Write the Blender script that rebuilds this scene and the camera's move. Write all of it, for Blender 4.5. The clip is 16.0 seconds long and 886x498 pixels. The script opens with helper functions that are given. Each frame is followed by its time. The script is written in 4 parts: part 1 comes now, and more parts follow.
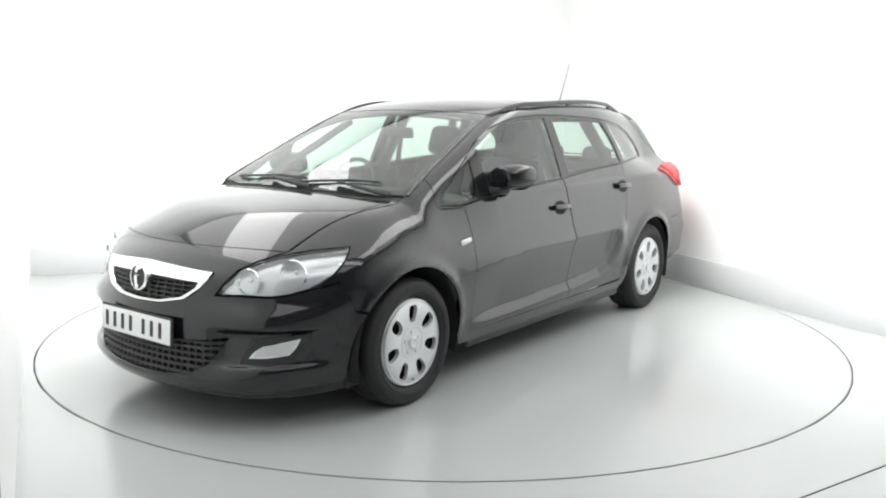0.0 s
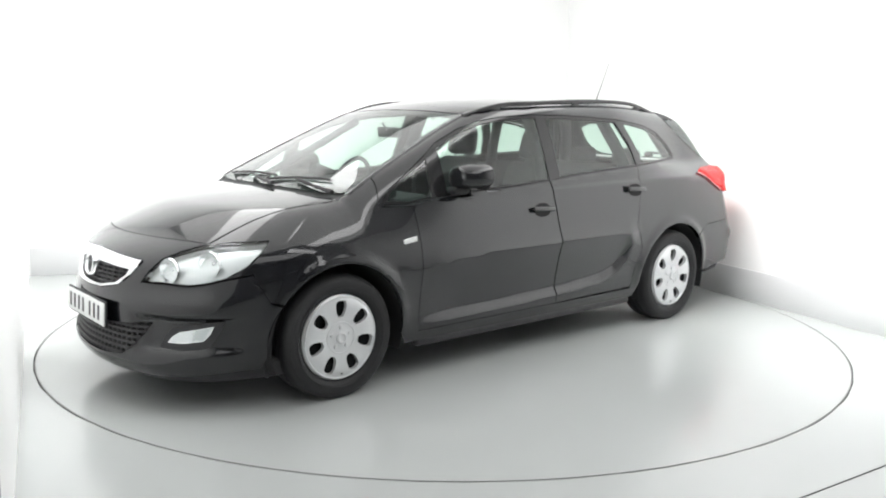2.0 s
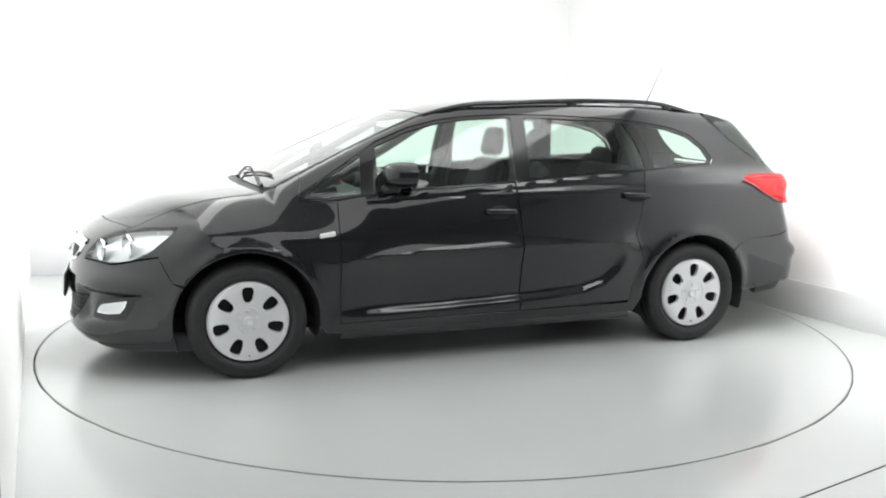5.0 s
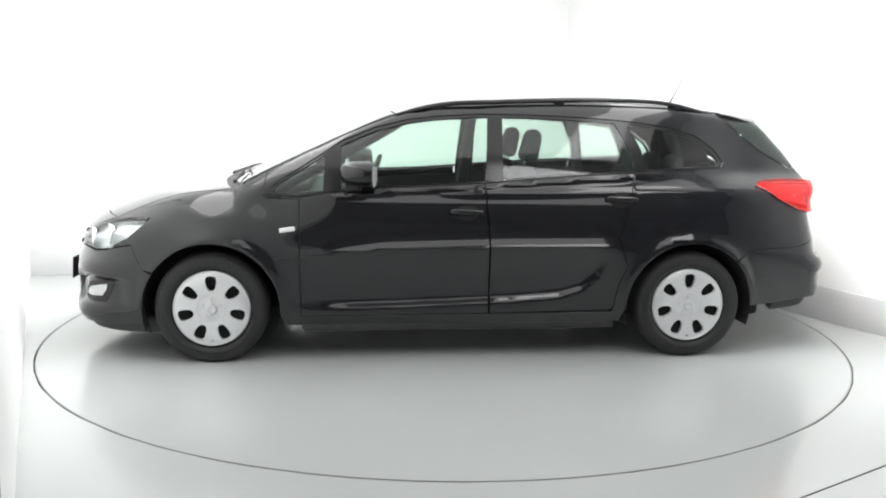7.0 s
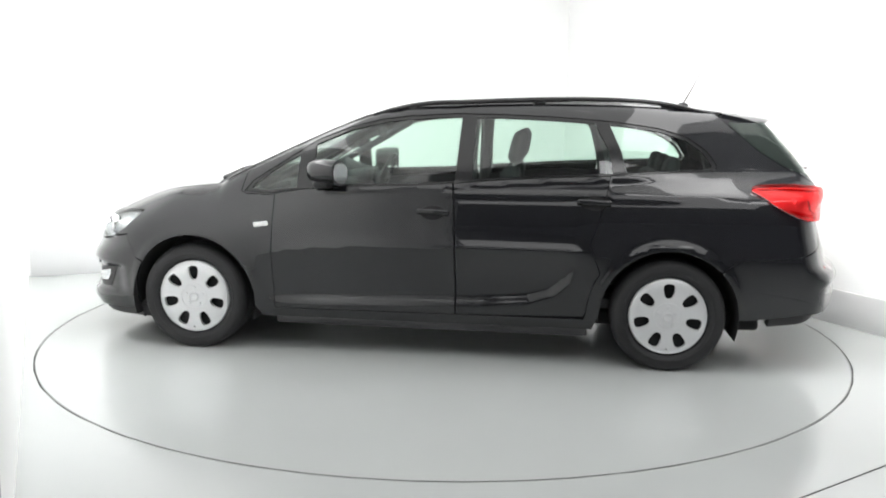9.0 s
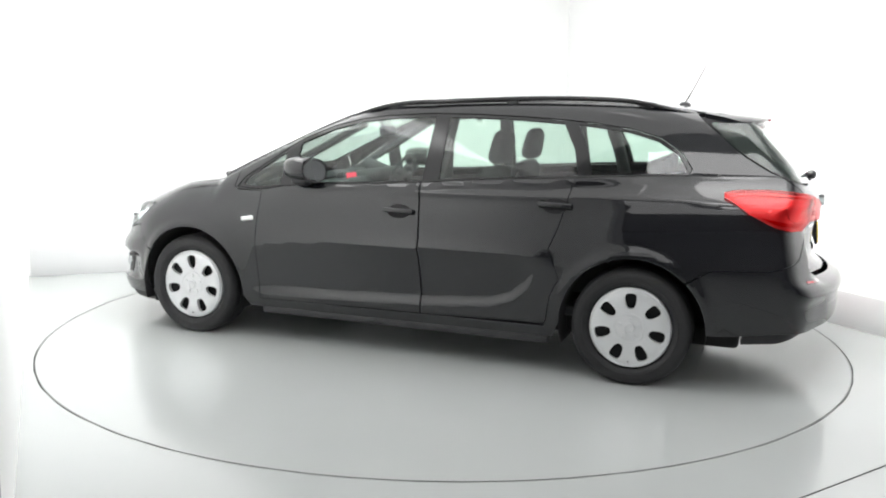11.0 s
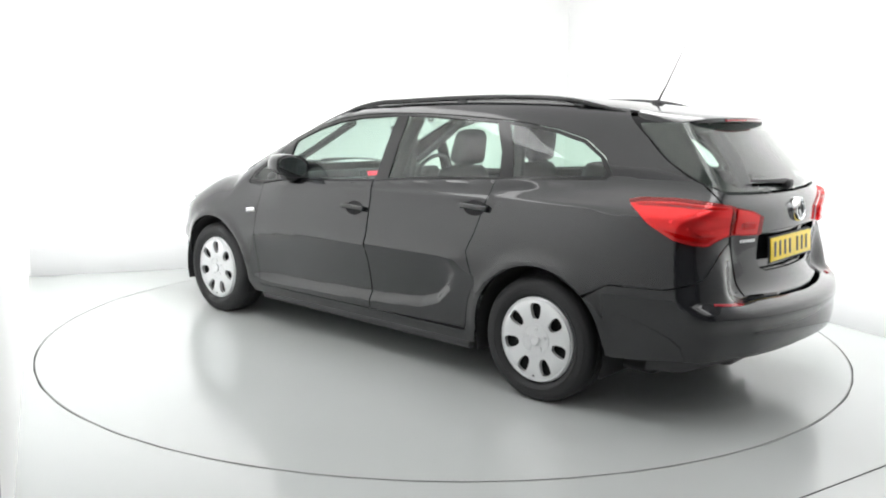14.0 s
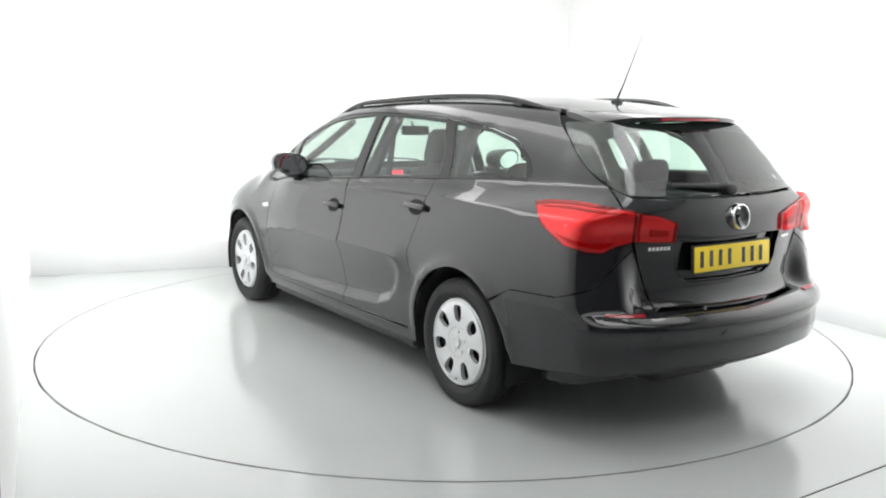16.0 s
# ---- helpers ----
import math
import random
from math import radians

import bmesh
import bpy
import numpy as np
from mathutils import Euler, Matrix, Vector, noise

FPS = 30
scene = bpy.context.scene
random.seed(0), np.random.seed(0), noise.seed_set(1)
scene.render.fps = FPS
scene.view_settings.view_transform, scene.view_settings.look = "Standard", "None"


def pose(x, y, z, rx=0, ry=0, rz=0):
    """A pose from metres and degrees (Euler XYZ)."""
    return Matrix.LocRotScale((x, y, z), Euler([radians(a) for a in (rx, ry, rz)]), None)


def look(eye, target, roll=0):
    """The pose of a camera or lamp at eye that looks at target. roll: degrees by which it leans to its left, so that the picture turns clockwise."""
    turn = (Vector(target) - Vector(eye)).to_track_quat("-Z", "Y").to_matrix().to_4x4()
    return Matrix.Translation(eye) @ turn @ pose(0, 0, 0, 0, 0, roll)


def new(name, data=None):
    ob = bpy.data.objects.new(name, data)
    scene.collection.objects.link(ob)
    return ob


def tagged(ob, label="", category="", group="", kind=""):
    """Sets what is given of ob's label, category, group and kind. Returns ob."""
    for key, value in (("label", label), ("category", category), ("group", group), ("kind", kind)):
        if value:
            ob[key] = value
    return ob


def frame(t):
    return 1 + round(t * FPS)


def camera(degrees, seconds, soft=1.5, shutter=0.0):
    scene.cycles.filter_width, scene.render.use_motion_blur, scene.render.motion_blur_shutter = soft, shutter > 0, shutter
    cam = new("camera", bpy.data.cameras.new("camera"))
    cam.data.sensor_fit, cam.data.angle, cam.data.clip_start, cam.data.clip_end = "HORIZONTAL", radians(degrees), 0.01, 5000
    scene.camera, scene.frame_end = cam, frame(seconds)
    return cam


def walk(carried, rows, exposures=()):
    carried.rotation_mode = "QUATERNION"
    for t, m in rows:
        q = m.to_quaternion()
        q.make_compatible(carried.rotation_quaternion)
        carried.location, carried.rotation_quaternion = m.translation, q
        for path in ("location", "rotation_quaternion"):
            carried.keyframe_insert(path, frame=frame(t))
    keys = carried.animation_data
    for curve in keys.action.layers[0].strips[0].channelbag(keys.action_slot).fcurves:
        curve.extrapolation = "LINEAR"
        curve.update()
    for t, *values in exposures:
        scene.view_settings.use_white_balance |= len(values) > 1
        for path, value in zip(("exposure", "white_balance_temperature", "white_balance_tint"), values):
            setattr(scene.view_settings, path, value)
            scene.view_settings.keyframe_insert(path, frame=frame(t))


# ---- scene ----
from mathutils.geometry import delaunay_2d_cdt

TABLE_R = 2.493
cam = camera(55.0, 16.0, soft=2.0)
EYE = Vector((0.0, -5.5705, 1.3998))
AIM = EYE + Vector((-0.00205, 0.98739, -0.15829))
walk(cam, [(0.0, look(EYE, AIM, 0.83)), (16.0, look(EYE, AIM, 0.83))], exposures=[(0.0, 0.0), (16.0, 0.0)])

# ---- light: white studio, ceiling panel and strips, with unseen fill lamps added ----
world = bpy.data.worlds.new("world")
scene.world = world
world.use_nodes = True
world.node_tree.nodes["Background"].inputs[0].default_value = (0.9, 0.95, 1.0, 1)
world.node_tree.nodes["Background"].inputs[1].default_value = 0.05


def area_lamp(name, eye, target, wide, deep, watts, tint=(1, 1, 1), spread=180, turn=0):
    lamp = bpy.data.lights.new(name, "AREA")
    lamp.shape, lamp.size, lamp.size_y, lamp.energy, lamp.color = "RECTANGLE", wide, deep, watts, tint
    ob = new(name, lamp)
    ob.matrix_world = look(eye, target, turn)
    lamp.spread = radians(spread)
    return ob


CEILING = 3.3
area_lamp("ceiling_lamp", (-0.05, -0.35, CEILING - 0.06), (-0.05, -0.3499, 0), 5.0, 5.4, 112, (1.0, 1.0, 0.98), 180, 18.7)
for strip_x in (-1.9, 1.95):
    area_lamp("strip_lamp", (strip_x, -0.5, CEILING - 0.09), (strip_x, -0.4999, 0), 0.80, 4.6, 40)
# unseen fills, added to whiten the walls
area_lamp("wall_fill_lamp", (-0.7, -0.6, CEILING - 0.08), (-1.75, 2.05, 0.9), 4.0, 0.8, 58, spread=80)
area_lamp("wall_fill_lamp", (1.05, -0.9, CEILING - 0.08), (2.75, 0.0, 0.9), 4.0, 0.8, 72, spread=75)
area_lamp("wall_fill_lamp", (2.2, -3.4, CEILING - 0.08), (2.66, 0.2, 0.5), 2.4, 0.8, 22, spread=150)
area_lamp("wall_fill_lamp", (-0.6, -0.7, CEILING - 0.08), (-2.45, -0.9, 1.0), 4.0, 0.8, 46, spread=62)
# unseen fill, added above the camera to brighten the car's near face
area_lamp("front_fill_lamp", (0.9, -4.6, CEILING - 0.06), (0.9, -4.2, 0), 4.6, 2.0, 46)


# ---- materials ----
def material(name, color, rough=0.5, metal=0.0, coat=0.0, vary=0.0, scale=8.0, bump=0.0, fine=60.0, emit=0.0, detail=4):
    m = bpy.data.materials.new(name)
    m.use_nodes = True
    t = m.node_tree
    b = t.nodes["Principled BSDF"]
    b.inputs["Base Color"].default_value = (*color, 1)
    b.inputs["Roughness"].default_value = rough
    b.inputs["Metallic"].default_value = metal
    b.inputs["Coat Weight"].default_value = coat
    b.inputs["Coat Roughness"].default_value = 0.03
    b.inputs["Specular IOR Level"].default_value = 0.09 if coat == 1.0 else 0.5
    b.inputs["Coat IOR"].default_value = 1.58
    if vary or bump:
        where = t.nodes.new("ShaderNodeTexCoord")
        big, small = t.nodes.new("ShaderNodeTexNoise"), t.nodes.new("ShaderNodeTexNoise")
        big.inputs["Scale"].default_value, small.inputs["Scale"].default_value = scale, fine
        big.inputs["Detail"].default_value = small.inputs["Detail"].default_value = detail
        for n in (big, small):
            t.links.new(where.outputs["Object"], n.inputs["Vector"])
        if vary:
            mix = t.nodes.new("ShaderNodeMix")
            mix.data_type = "RGBA"
            mix.inputs["A"].default_value = (*[c * (1 - vary) for c in color], 1)
            mix.inputs["B"].default_value = (*[min(c * (1 + vary), 1) for c in color], 1)
            add = t.nodes.new("ShaderNodeMath")
            add.operation = "MULTIPLY_ADD"
            t.links.new(small.outputs["Fac"], add.inputs[0])
            add.inputs[1].default_value = 0.4
            t.links.new(big.outputs["Fac"], add.inputs[2])
            span = t.nodes.new("ShaderNodeMapRange")
            span.inputs["From Min"].default_value, span.inputs["From Max"].default_value = 0.1, 1.3
            t.links.new(add.outputs[0], span.inputs["Value"])
            t.links.new(span.outputs[0], mix.inputs["Factor"])
            t.links.new(mix.outputs["Result"], b.inputs["Base Color"])
            wear = t.nodes.new("ShaderNodeMapRange")
            wear.inputs["To Min"].default_value, wear.inputs["To Max"].default_value = rough * 0.85, min(rough * 1.2, 1)
            t.links.new(big.outputs["Fac"], wear.inputs["Value"])
            t.links.new(wear.outputs[0], b.inputs["Roughness"])
        if bump:
            relief = t.nodes.new("ShaderNodeBump")
            relief.inputs["Strength"].default_value, relief.inputs["Distance"].default_value = 1.0, bump
            t.links.new(small.outputs["Fac"], relief.inputs["Height"])
            t.links.new(relief.outputs[0], b.inputs["Normal"])
    if emit:
        b.inputs["Emission Color"].default_value = (*color, 1)
        b.inputs["Emission Strength"].default_value = emit
    return m


def glass(name, tint, gloss=1.0, rough=0.0):
    m = bpy.data.materials.new(name)
    m.use_nodes = True
    t = m.node_tree
    t.nodes.remove(t.nodes["Principled BSDF"])
    clear, shine, mix = t.nodes.new("ShaderNodeBsdfTransparent"), t.nodes.new("ShaderNodeBsdfGlossy"), t.nodes.new("ShaderNodeMixShader")
    edge, power, more = t.nodes.new("ShaderNodeLayerWeight"), t.nodes.new("ShaderNodeMath"), t.nodes.new("ShaderNodeMath")
    edge.inputs["Blend"].default_value = 0.5
    power.operation, power.inputs[1].default_value = "POWER", 4.5
    more.operation, more.inputs[1].default_value, more.inputs[2].default_value, more.use_clamp = "MULTIPLY_ADD", 0.9 * gloss, 0.06 * gloss, True
    clear.inputs["Color"].default_value = (*tint, 1)
    shine.inputs["Roughness"].default_value = rough
    t.links.new(edge.outputs["Facing"], power.inputs[0])
    t.links.new(power.outputs[0], more.inputs[0])
    t.links.new(more.outputs[0], mix.inputs["Fac"])
    t.links.new(clear.outputs[0], mix.inputs[1])
    t.links.new(shine.outputs[0], mix.inputs[2])
    t.links.new(mix.outputs[0], t.nodes["Material Output"].inputs["Surface"])
    return m


M_PAINT = material("black_paint", (0.0065, 0.007, 0.009), 0.36, 0.0, 1.0)
M_PLASTIC = material("black_plastic", (0.022, 0.022, 0.024), 0.5, 0, 0, 0.25, 20, 0.0006, 400)
M_GLOSS = material("gloss_black_trim", (0.012, 0.012, 0.013), 0.12)
M_RUBBER = material("tyre_rubber", (0.014, 0.014, 0.0155), 0.62, 0, 0, 0.3, 14, 0.0008, 180)
M_DARK = material("dark_liner", (0.012, 0.012, 0.013), 0.85)
M_CHROME = material("chrome", (0.86, 0.87, 0.88), 0.09, 1.0, 0, 0.04, 12)
M_SILVER = material("silver_trim_paint", (0.66, 0.67, 0.68), 0.33, 0.35, 0.3, 0.06, 10)
M_MIRROR = material("mirror_glass", (0.8, 0.82, 0.84), 0.03, 1.0)
M_REFLECT = material("lamp_reflector", (0.78, 0.80, 0.80), 0.25, 0.6, 0, 0.08, 30)
M_RED = material("red_lens", (0.70, 0.022, 0.028), 0.14, 0, 0.6, 0.12, 25)
M_DEEPRED = material("dark_red_lens", (0.30, 0.012, 0.02), 0.12, 0, 0.6, 0.1, 25)
M_GLOW = material("red_display", (0.9, 0.05, 0.10), 0.4, emit=0.9)
M_FABRIC = material("dark_seat_fabric", (0.040, 0.042, 0.046), 0.9, 0, 0, 0.12, 6, 0, 14)
M_TRIM = material("dark_interior_plastic", (0.035, 0.036, 0.04), 0.6, 0, 0, 0.12, 6, 0, 14)
M_LINING = material("grey_headlining", (0.34, 0.34, 0.33), 0.9, 0, 0, 0.08, 20)
M_WHITEPLATE = material("white_plate", (0.80, 0.81, 0.80), 0.35, 0, 0, 0.05, 10)
M_YELLOWPLATE = material("yellow_plate", (0.92, 0.68, 0.03), 0.35, 0, 0, 0.05, 10)
M_INK = material("plate_black", (0.025, 0.025, 0.028), 0.4)
M_LENS = glass("clear_lens", (0.93, 0.95, 0.95))
M_GLASS = glass("green_tinted_glass", (0.73, 0.86, 0.79), 1.35)
M_SCREEN = glass("windscreen_glass", (0.74, 0.85, 0.80), 1.25)
M_REDGLASS = glass("red_lens_glass", (0.95, 0.15, 0.16), 0.8)
M_WALL = material("white_wall_paint", (0.86, 0.865, 0.86), 0.7, 0, 0, 0.012, 0.6)
M_CEILING = material("grey_ceiling", (0.42, 0.42, 0.425), 0.9, 0, 0, 0.1, 1)
M_SKIRT = material("pale_grey_skirting", (0.58, 0.585, 0.588), 0.5, 0, 0, 0.03, 3)
M_FLOOR = material("pale_grey_floor_paint", (0.42, 0.437, 0.43), 0.15, 0, 0, 0.035, 0.7, 0, 3.0, 0, 1)
M_DISC = material("pale_grey_turntable_paint", (0.42, 0.437, 0.43), 0.15, 0, 0, 0.035, 0.7, 0, 3.0, 0, 1)
M_BACK = material("grey_rear_wall", (0.45, 0.45, 0.46), 0.85, 0, 0, 0.1, 1)
# pit and joint colour: dark, broken by a broad patchy tone
M_PIT = material("patchy_dark_gap", (0.07, 0.07, 0.072), 0.9, 0, 0, 0.9, 0.8)
# dark tone that stands in for shade along the turntable's gap
M_GAPSHADE = material("gap_shade_strip", (0.15, 0.15, 0.152), 0.6, 0, 0, 0.8, 0.7)


# ---- making meshes ----
def link(name, mesh, mat, parent=None, label=""):
    mesh.materials.append(mat)
    ob = new(name, mesh)
    ob.parent = parent
    if label:
        ob["label"] = label
    return ob


def part(name, bm, mat, parent=None, label="", smooth=True):
    mesh = bpy.data.meshes.new(name)
    bm.normal_update()
    bm.to_mesh(mesh)
    bm.free()
    if smooth:
        for f in mesh.polygons:
            f.use_smooth = True
        mesh.set_sharp_from_angle(angle=radians(38))
    return link(name, mesh, mat, parent, label)


def rounded(size, place=(0, 0, 0), bevel=0.02, turn=(0, 0, 0), segments=3, bm=None, taper=None):
    """A box with rounded edges; taper narrows its top in x and y."""
    bm = bm or bmesh.new()
    made = bmesh.ops.create_cube(bm, size=1.0, matrix=Matrix.Diagonal((*size, 1)))["verts"]
    if taper:
        for v in made:
            if v.co.z > 0:
                v.co.x *= taper[0]
                v.co.y *= taper[1]
    edges = list({e for v in made for e in v.link_edges})
    out = bmesh.ops.bevel(bm, geom=edges, offset=bevel, segments=segments, affect="EDGES", profile=0.5)
    verts = {v for f in out["faces"] for v in f.verts} | {v for v in made if v.is_valid}
    bmesh.ops.transform(bm, matrix=pose(*place, *turn), verts=list(verts))
    return bm


def tube(points, radius, sides=8, bm=None, flat=1.0, closed=False):
    """A round bar along points; flat squeezes it in z."""
    bm = bm or bmesh.new()
    pts = [Vector(p) for p in points]
    n = len(pts)
    rings = []
    for i, p in enumerate(pts):
        a = pts[(i - 1) % n] if closed or i else p
        b = pts[(i + 1) % n] if closed or i < n - 1 else p
        d = (b - a).normalized()
        u = d.cross(Vector((0, 0, 1)))
        u = u.normalized() if u.length > 1e-4 else Vector((1, 0, 0))
        w = u.cross(d)
        r = radius[i] if isinstance(radius, (list, tuple)) else radius
        rings.append([bm.verts.new(p + r * (math.cos(k) * u + flat * math.sin(k) * w)) for k in np.linspace(0, 2 * math.pi, sides, endpoint=False)])
    for i in range(n if closed else n - 1):
        a, b = rings[i], rings[(i + 1) % n]
        for k in range(sides):
            bm.faces.new((a[k], a[(k + 1) % sides], b[(k + 1) % sides], b[k]))
    if not closed:
        bm.faces.new(rings[0][::-1])
        bm.faces.new(rings[-1])
    bmesh.ops.recalc_face_normals(bm, faces=bm.faces)
    return bm


def turned(profile, sides=48, bm=None, closed=False):
    """A profile of (radius, y) turned round the y axis."""
    bm = bm or bmesh.new()
    rings = [[bm.verts.new((r * math.cos(k), y, r * math.sin(k))) for k in np.linspace(0, 2 * math.pi, sides, endpoint=False)] for r, y in profile]
    pairs = list(zip(rings, rings[1:])) + ([(rings[-1], rings[0])] if closed else [])
    for a, b in pairs:
        for k in range(sides):
            bm.faces.new((a[k], a[(k + 1) % sides], b[(k + 1) % sides], b[k]))
    bmesh.ops.recalc_face_normals(bm, faces=bm.faces)
    return bm


def shift(bm, m):
    bmesh.ops.transform(bm, matrix=m, verts=bm.verts)
    return bm


# ---- the car's outer form ----
def table(rows, sigma):
    """A smooth curve through rows of (at, value)."""
    at, val = np.array(rows, float).T
    g = np.arange(at[0] - 0.3, at[-1] + 0.3, 0.004)
    d = np.diff(val) / np.diff(at)
    mid = np.where(d[1:] * d[:-1] > 0, 2 * d[1:] * d[:-1] / np.where(np.abs(d[1:] + d[:-1]) > 1e-9, d[1:] + d[:-1], 1), 0)
    slope = np.concatenate([d[:1], mid, d[-1:]])
    k = np.clip(np.searchsorted(at, g) - 1, 0, len(at) - 2)
    h = at[k + 1] - at[k]
    u = (g - at[k]) / h
    v = (2 * u**3 - 3 * u**2 + 1) * val[k] + (u**3 - 2 * u**2 + u) * h * slope[k] + (3 * u**2 - 2 * u**3) * val[k + 1] + (u**3 - u**2) * h * slope[k + 1]
    lo, hi = (val[1] - val[0]) / (at[1] - at[0]), (val[-1] - val[-2]) / (at[-1] - at[-2])
    v = np.where(g < at[0], val[0] + lo * (g - at[0]), np.where(g > at[-1], val[-1] + hi * (g - at[-1]), v))
    n = int(3 * sigma / 0.004)
    k = np.exp(-0.5 * (np.arange(-n, n + 1) * 0.004 / sigma) ** 2)
    v = np.convolve(np.pad(v, n, mode="edge"), k / k.sum(), "valid")
    return lambda q: np.interp(q, g, v)


def step(q):
    q = np.clip(q, 0, 1)
    return q * q * (3 - 2 * q)


def smax(a, b, k):
    h = np.maximum(k - np.abs(a - b), 0) / k
    return np.maximum(a, b) + h * h * k / 4


SIDE = table([(0.10, 0.80), (0.20, 0.835), (0.27, 0.858), (0.36, 0.868), (0.50, 0.884), (0.62, 0.891), (0.75, 0.874), (0.85, 0.853), (0.93, 0.832),
              (1.00, 0.806), (1.10, 0.768), (1.20, 0.726), (1.30, 0.680), (1.40, 0.630), (1.50, 0.570)], 0.02)
TOP = table([(-2.45, 0.63), (-2.2, 0.755), (-2.1, 0.812), (-2.0, 0.855), (-1.8, 0.916), (-1.6, 0.957), (-1.4, 0.984), (-1.31, 0.994), (-1.25, 1.020),
             (-1.0, 1.140), (-0.75, 1.254), (-0.5, 1.362), (-0.36, 1.414), (-0.2, 1.455), (0.0, 1.482), (0.3, 1.498), (0.6, 1.501), (1.0, 1.493), (1.4, 1.470),
             (1.7, 1.438), (1.90, 1.406), (2.05, 1.275), (2.20, 1.095), (2.5, 0.70)], 0.014)
NOSE = table([(0.10, -2.15), (0.165, -2.24), (0.205, -2.277), (0.245, -2.288), (0.29, -2.275), (0.36, -2.272), (0.46, -2.274), (0.56, -2.262), (0.64, -2.246), (0.70, -2.222),
              (0.76, -2.17), (0.80, -2.10), (0.90, -1.9)], 0.015)
TAIL = table([(0.15, 2.24), (0.25, 2.33), (0.33, 2.382), (0.44, 2.395), (0.485, 2.392), (0.51, 2.407), (0.54, 2.405), (0.565, 2.388), (0.60, 2.285), (0.66, 2.25), (0.80, 2.255), (0.90, 2.268),
              (0.98, 2.262), (1.08, 2.205), (1.37, 1.955), (1.6, 1.755)], 0.009)
TAIL_SIDE = table([(0.15, 2.24), (0.25, 2.33), (0.33, 2.372), (0.40, 2.384), (0.485, 2.385), (0.512, 2.408), (0.545, 2.406), (0.572, 2.386), (0.60, 2.352), (0.70, 2.325), (0.84, 2.285), (0.90, 2.272),
              (0.98, 2.262), (1.08, 2.205), (1.37, 1.955), (1.6, 1.755)], 0.010)
WHEEL_F, WHEEL_R, HUB = -1.364, 1.364, 0.302
BLADE = np.array([(-1.05, 0.575), (-0.75, 0.62), (-0.4, 0.645), (0.3, 0.655), (0.75, 0.655), (0.86, 0.63), (0.88, 0.57), (0.83, 0.47), (0.74, 0.39),
                  (0.6, 0.345), (0.3, 0.32), (-0.3, 0.295), (-1.05, 0.28)])

LEDGE = table([(-0.9, 0.905), (-0.41, 0.957), (0.15, 0.988), (0.69, 1.028), (1.10, 1.050), (1.60, 1.074)], 0.05)


def inside(poly, x, z):
    hit = np.zeros(x.shape, bool)
    for (x0, z0), (x1, z1) in zip(poly, np.roll(poly, -1, 0)):
        cross = (z0 > z) != (z1 > z)
        hit ^= cross & (x < (x1 - x0) * (z - z0) / (z1 - z0 + 1e-12) + x0)
    return hit


def gap_to(poly, x, z, closed=True):
    best = np.full(x.shape, 9.0)
    for (x0, z0), (x1, z1) in list(zip(poly, np.roll(poly, -1, 0)))[: len(poly) - (not closed)]:
        dx, dz = x1 - x0, z1 - z0
        t = np.clip(((x - x0) * dx + (z - z0) * dz) / (dx * dx + dz * dz), 0, 1)
        best = np.minimum(best, np.hypot(x - x0 - t * dx, z - z0 - t * dz))
    return best


def half_width(x, z):
    w = SIDE(z)
    w = w - 0.28 * np.maximum((-1.4 - x) / 0.8, 0) ** 2 - 0.045 * step((z - 0.70) / 0.25) * step((-0.6 - x) / 0.5)
    w = w - 0.10 * np.maximum((x - 1.3) / 1.0, 0) ** 2 - 0.122 * step((z - 0.95) / 0.15) * step((x - 0.9) / 0.9)
    deep = 1 - np.exp(-np.maximum(np.interp(x, BLADE[:6, 0], BLADE[:6, 1]) - z, 0) / 0.11)
    deep = deep * step(gap_to(BLADE[5:], x, z, False) / 0.065)
    w = w - 0.034 * np.where(inside(BLADE, x, z), deep, 0) * step((x + 1.05) / 0.5)
    rise = z - np.interp(x, BLADE[:5, 0], BLADE[:5, 1])
    w = w + 0.020 * np.where(rise > 0, np.exp(-np.maximum(rise, 0) / 0.045), np.exp(np.minimum(rise, 0) / 0.10)) * step((x + 1.1) / 0.5) * step((0.98 - x) / 0.16)
    w = w + 0.009 * np.exp(-((z - 0.952 - 0.012 * x) / 0.016) ** 2) * step((x + 0.2) / 0.4) * step((1.75 - x) / 0.2)
    w = w + 0.008 * np.exp(-((z - LEDGE(x)) / 0.012) ** 2) * step((x + 0.8) / 0.3) * step((1.7 - x) / 0.3)
    for cx in (WHEEL_F, WHEEL_R):
        r = np.hypot(x - cx, z - HUB)
        w = w + 0.014 * np.exp(-((r - 0.385) / 0.035) ** 2) * step((z - 0.2) / 0.2)
    return w


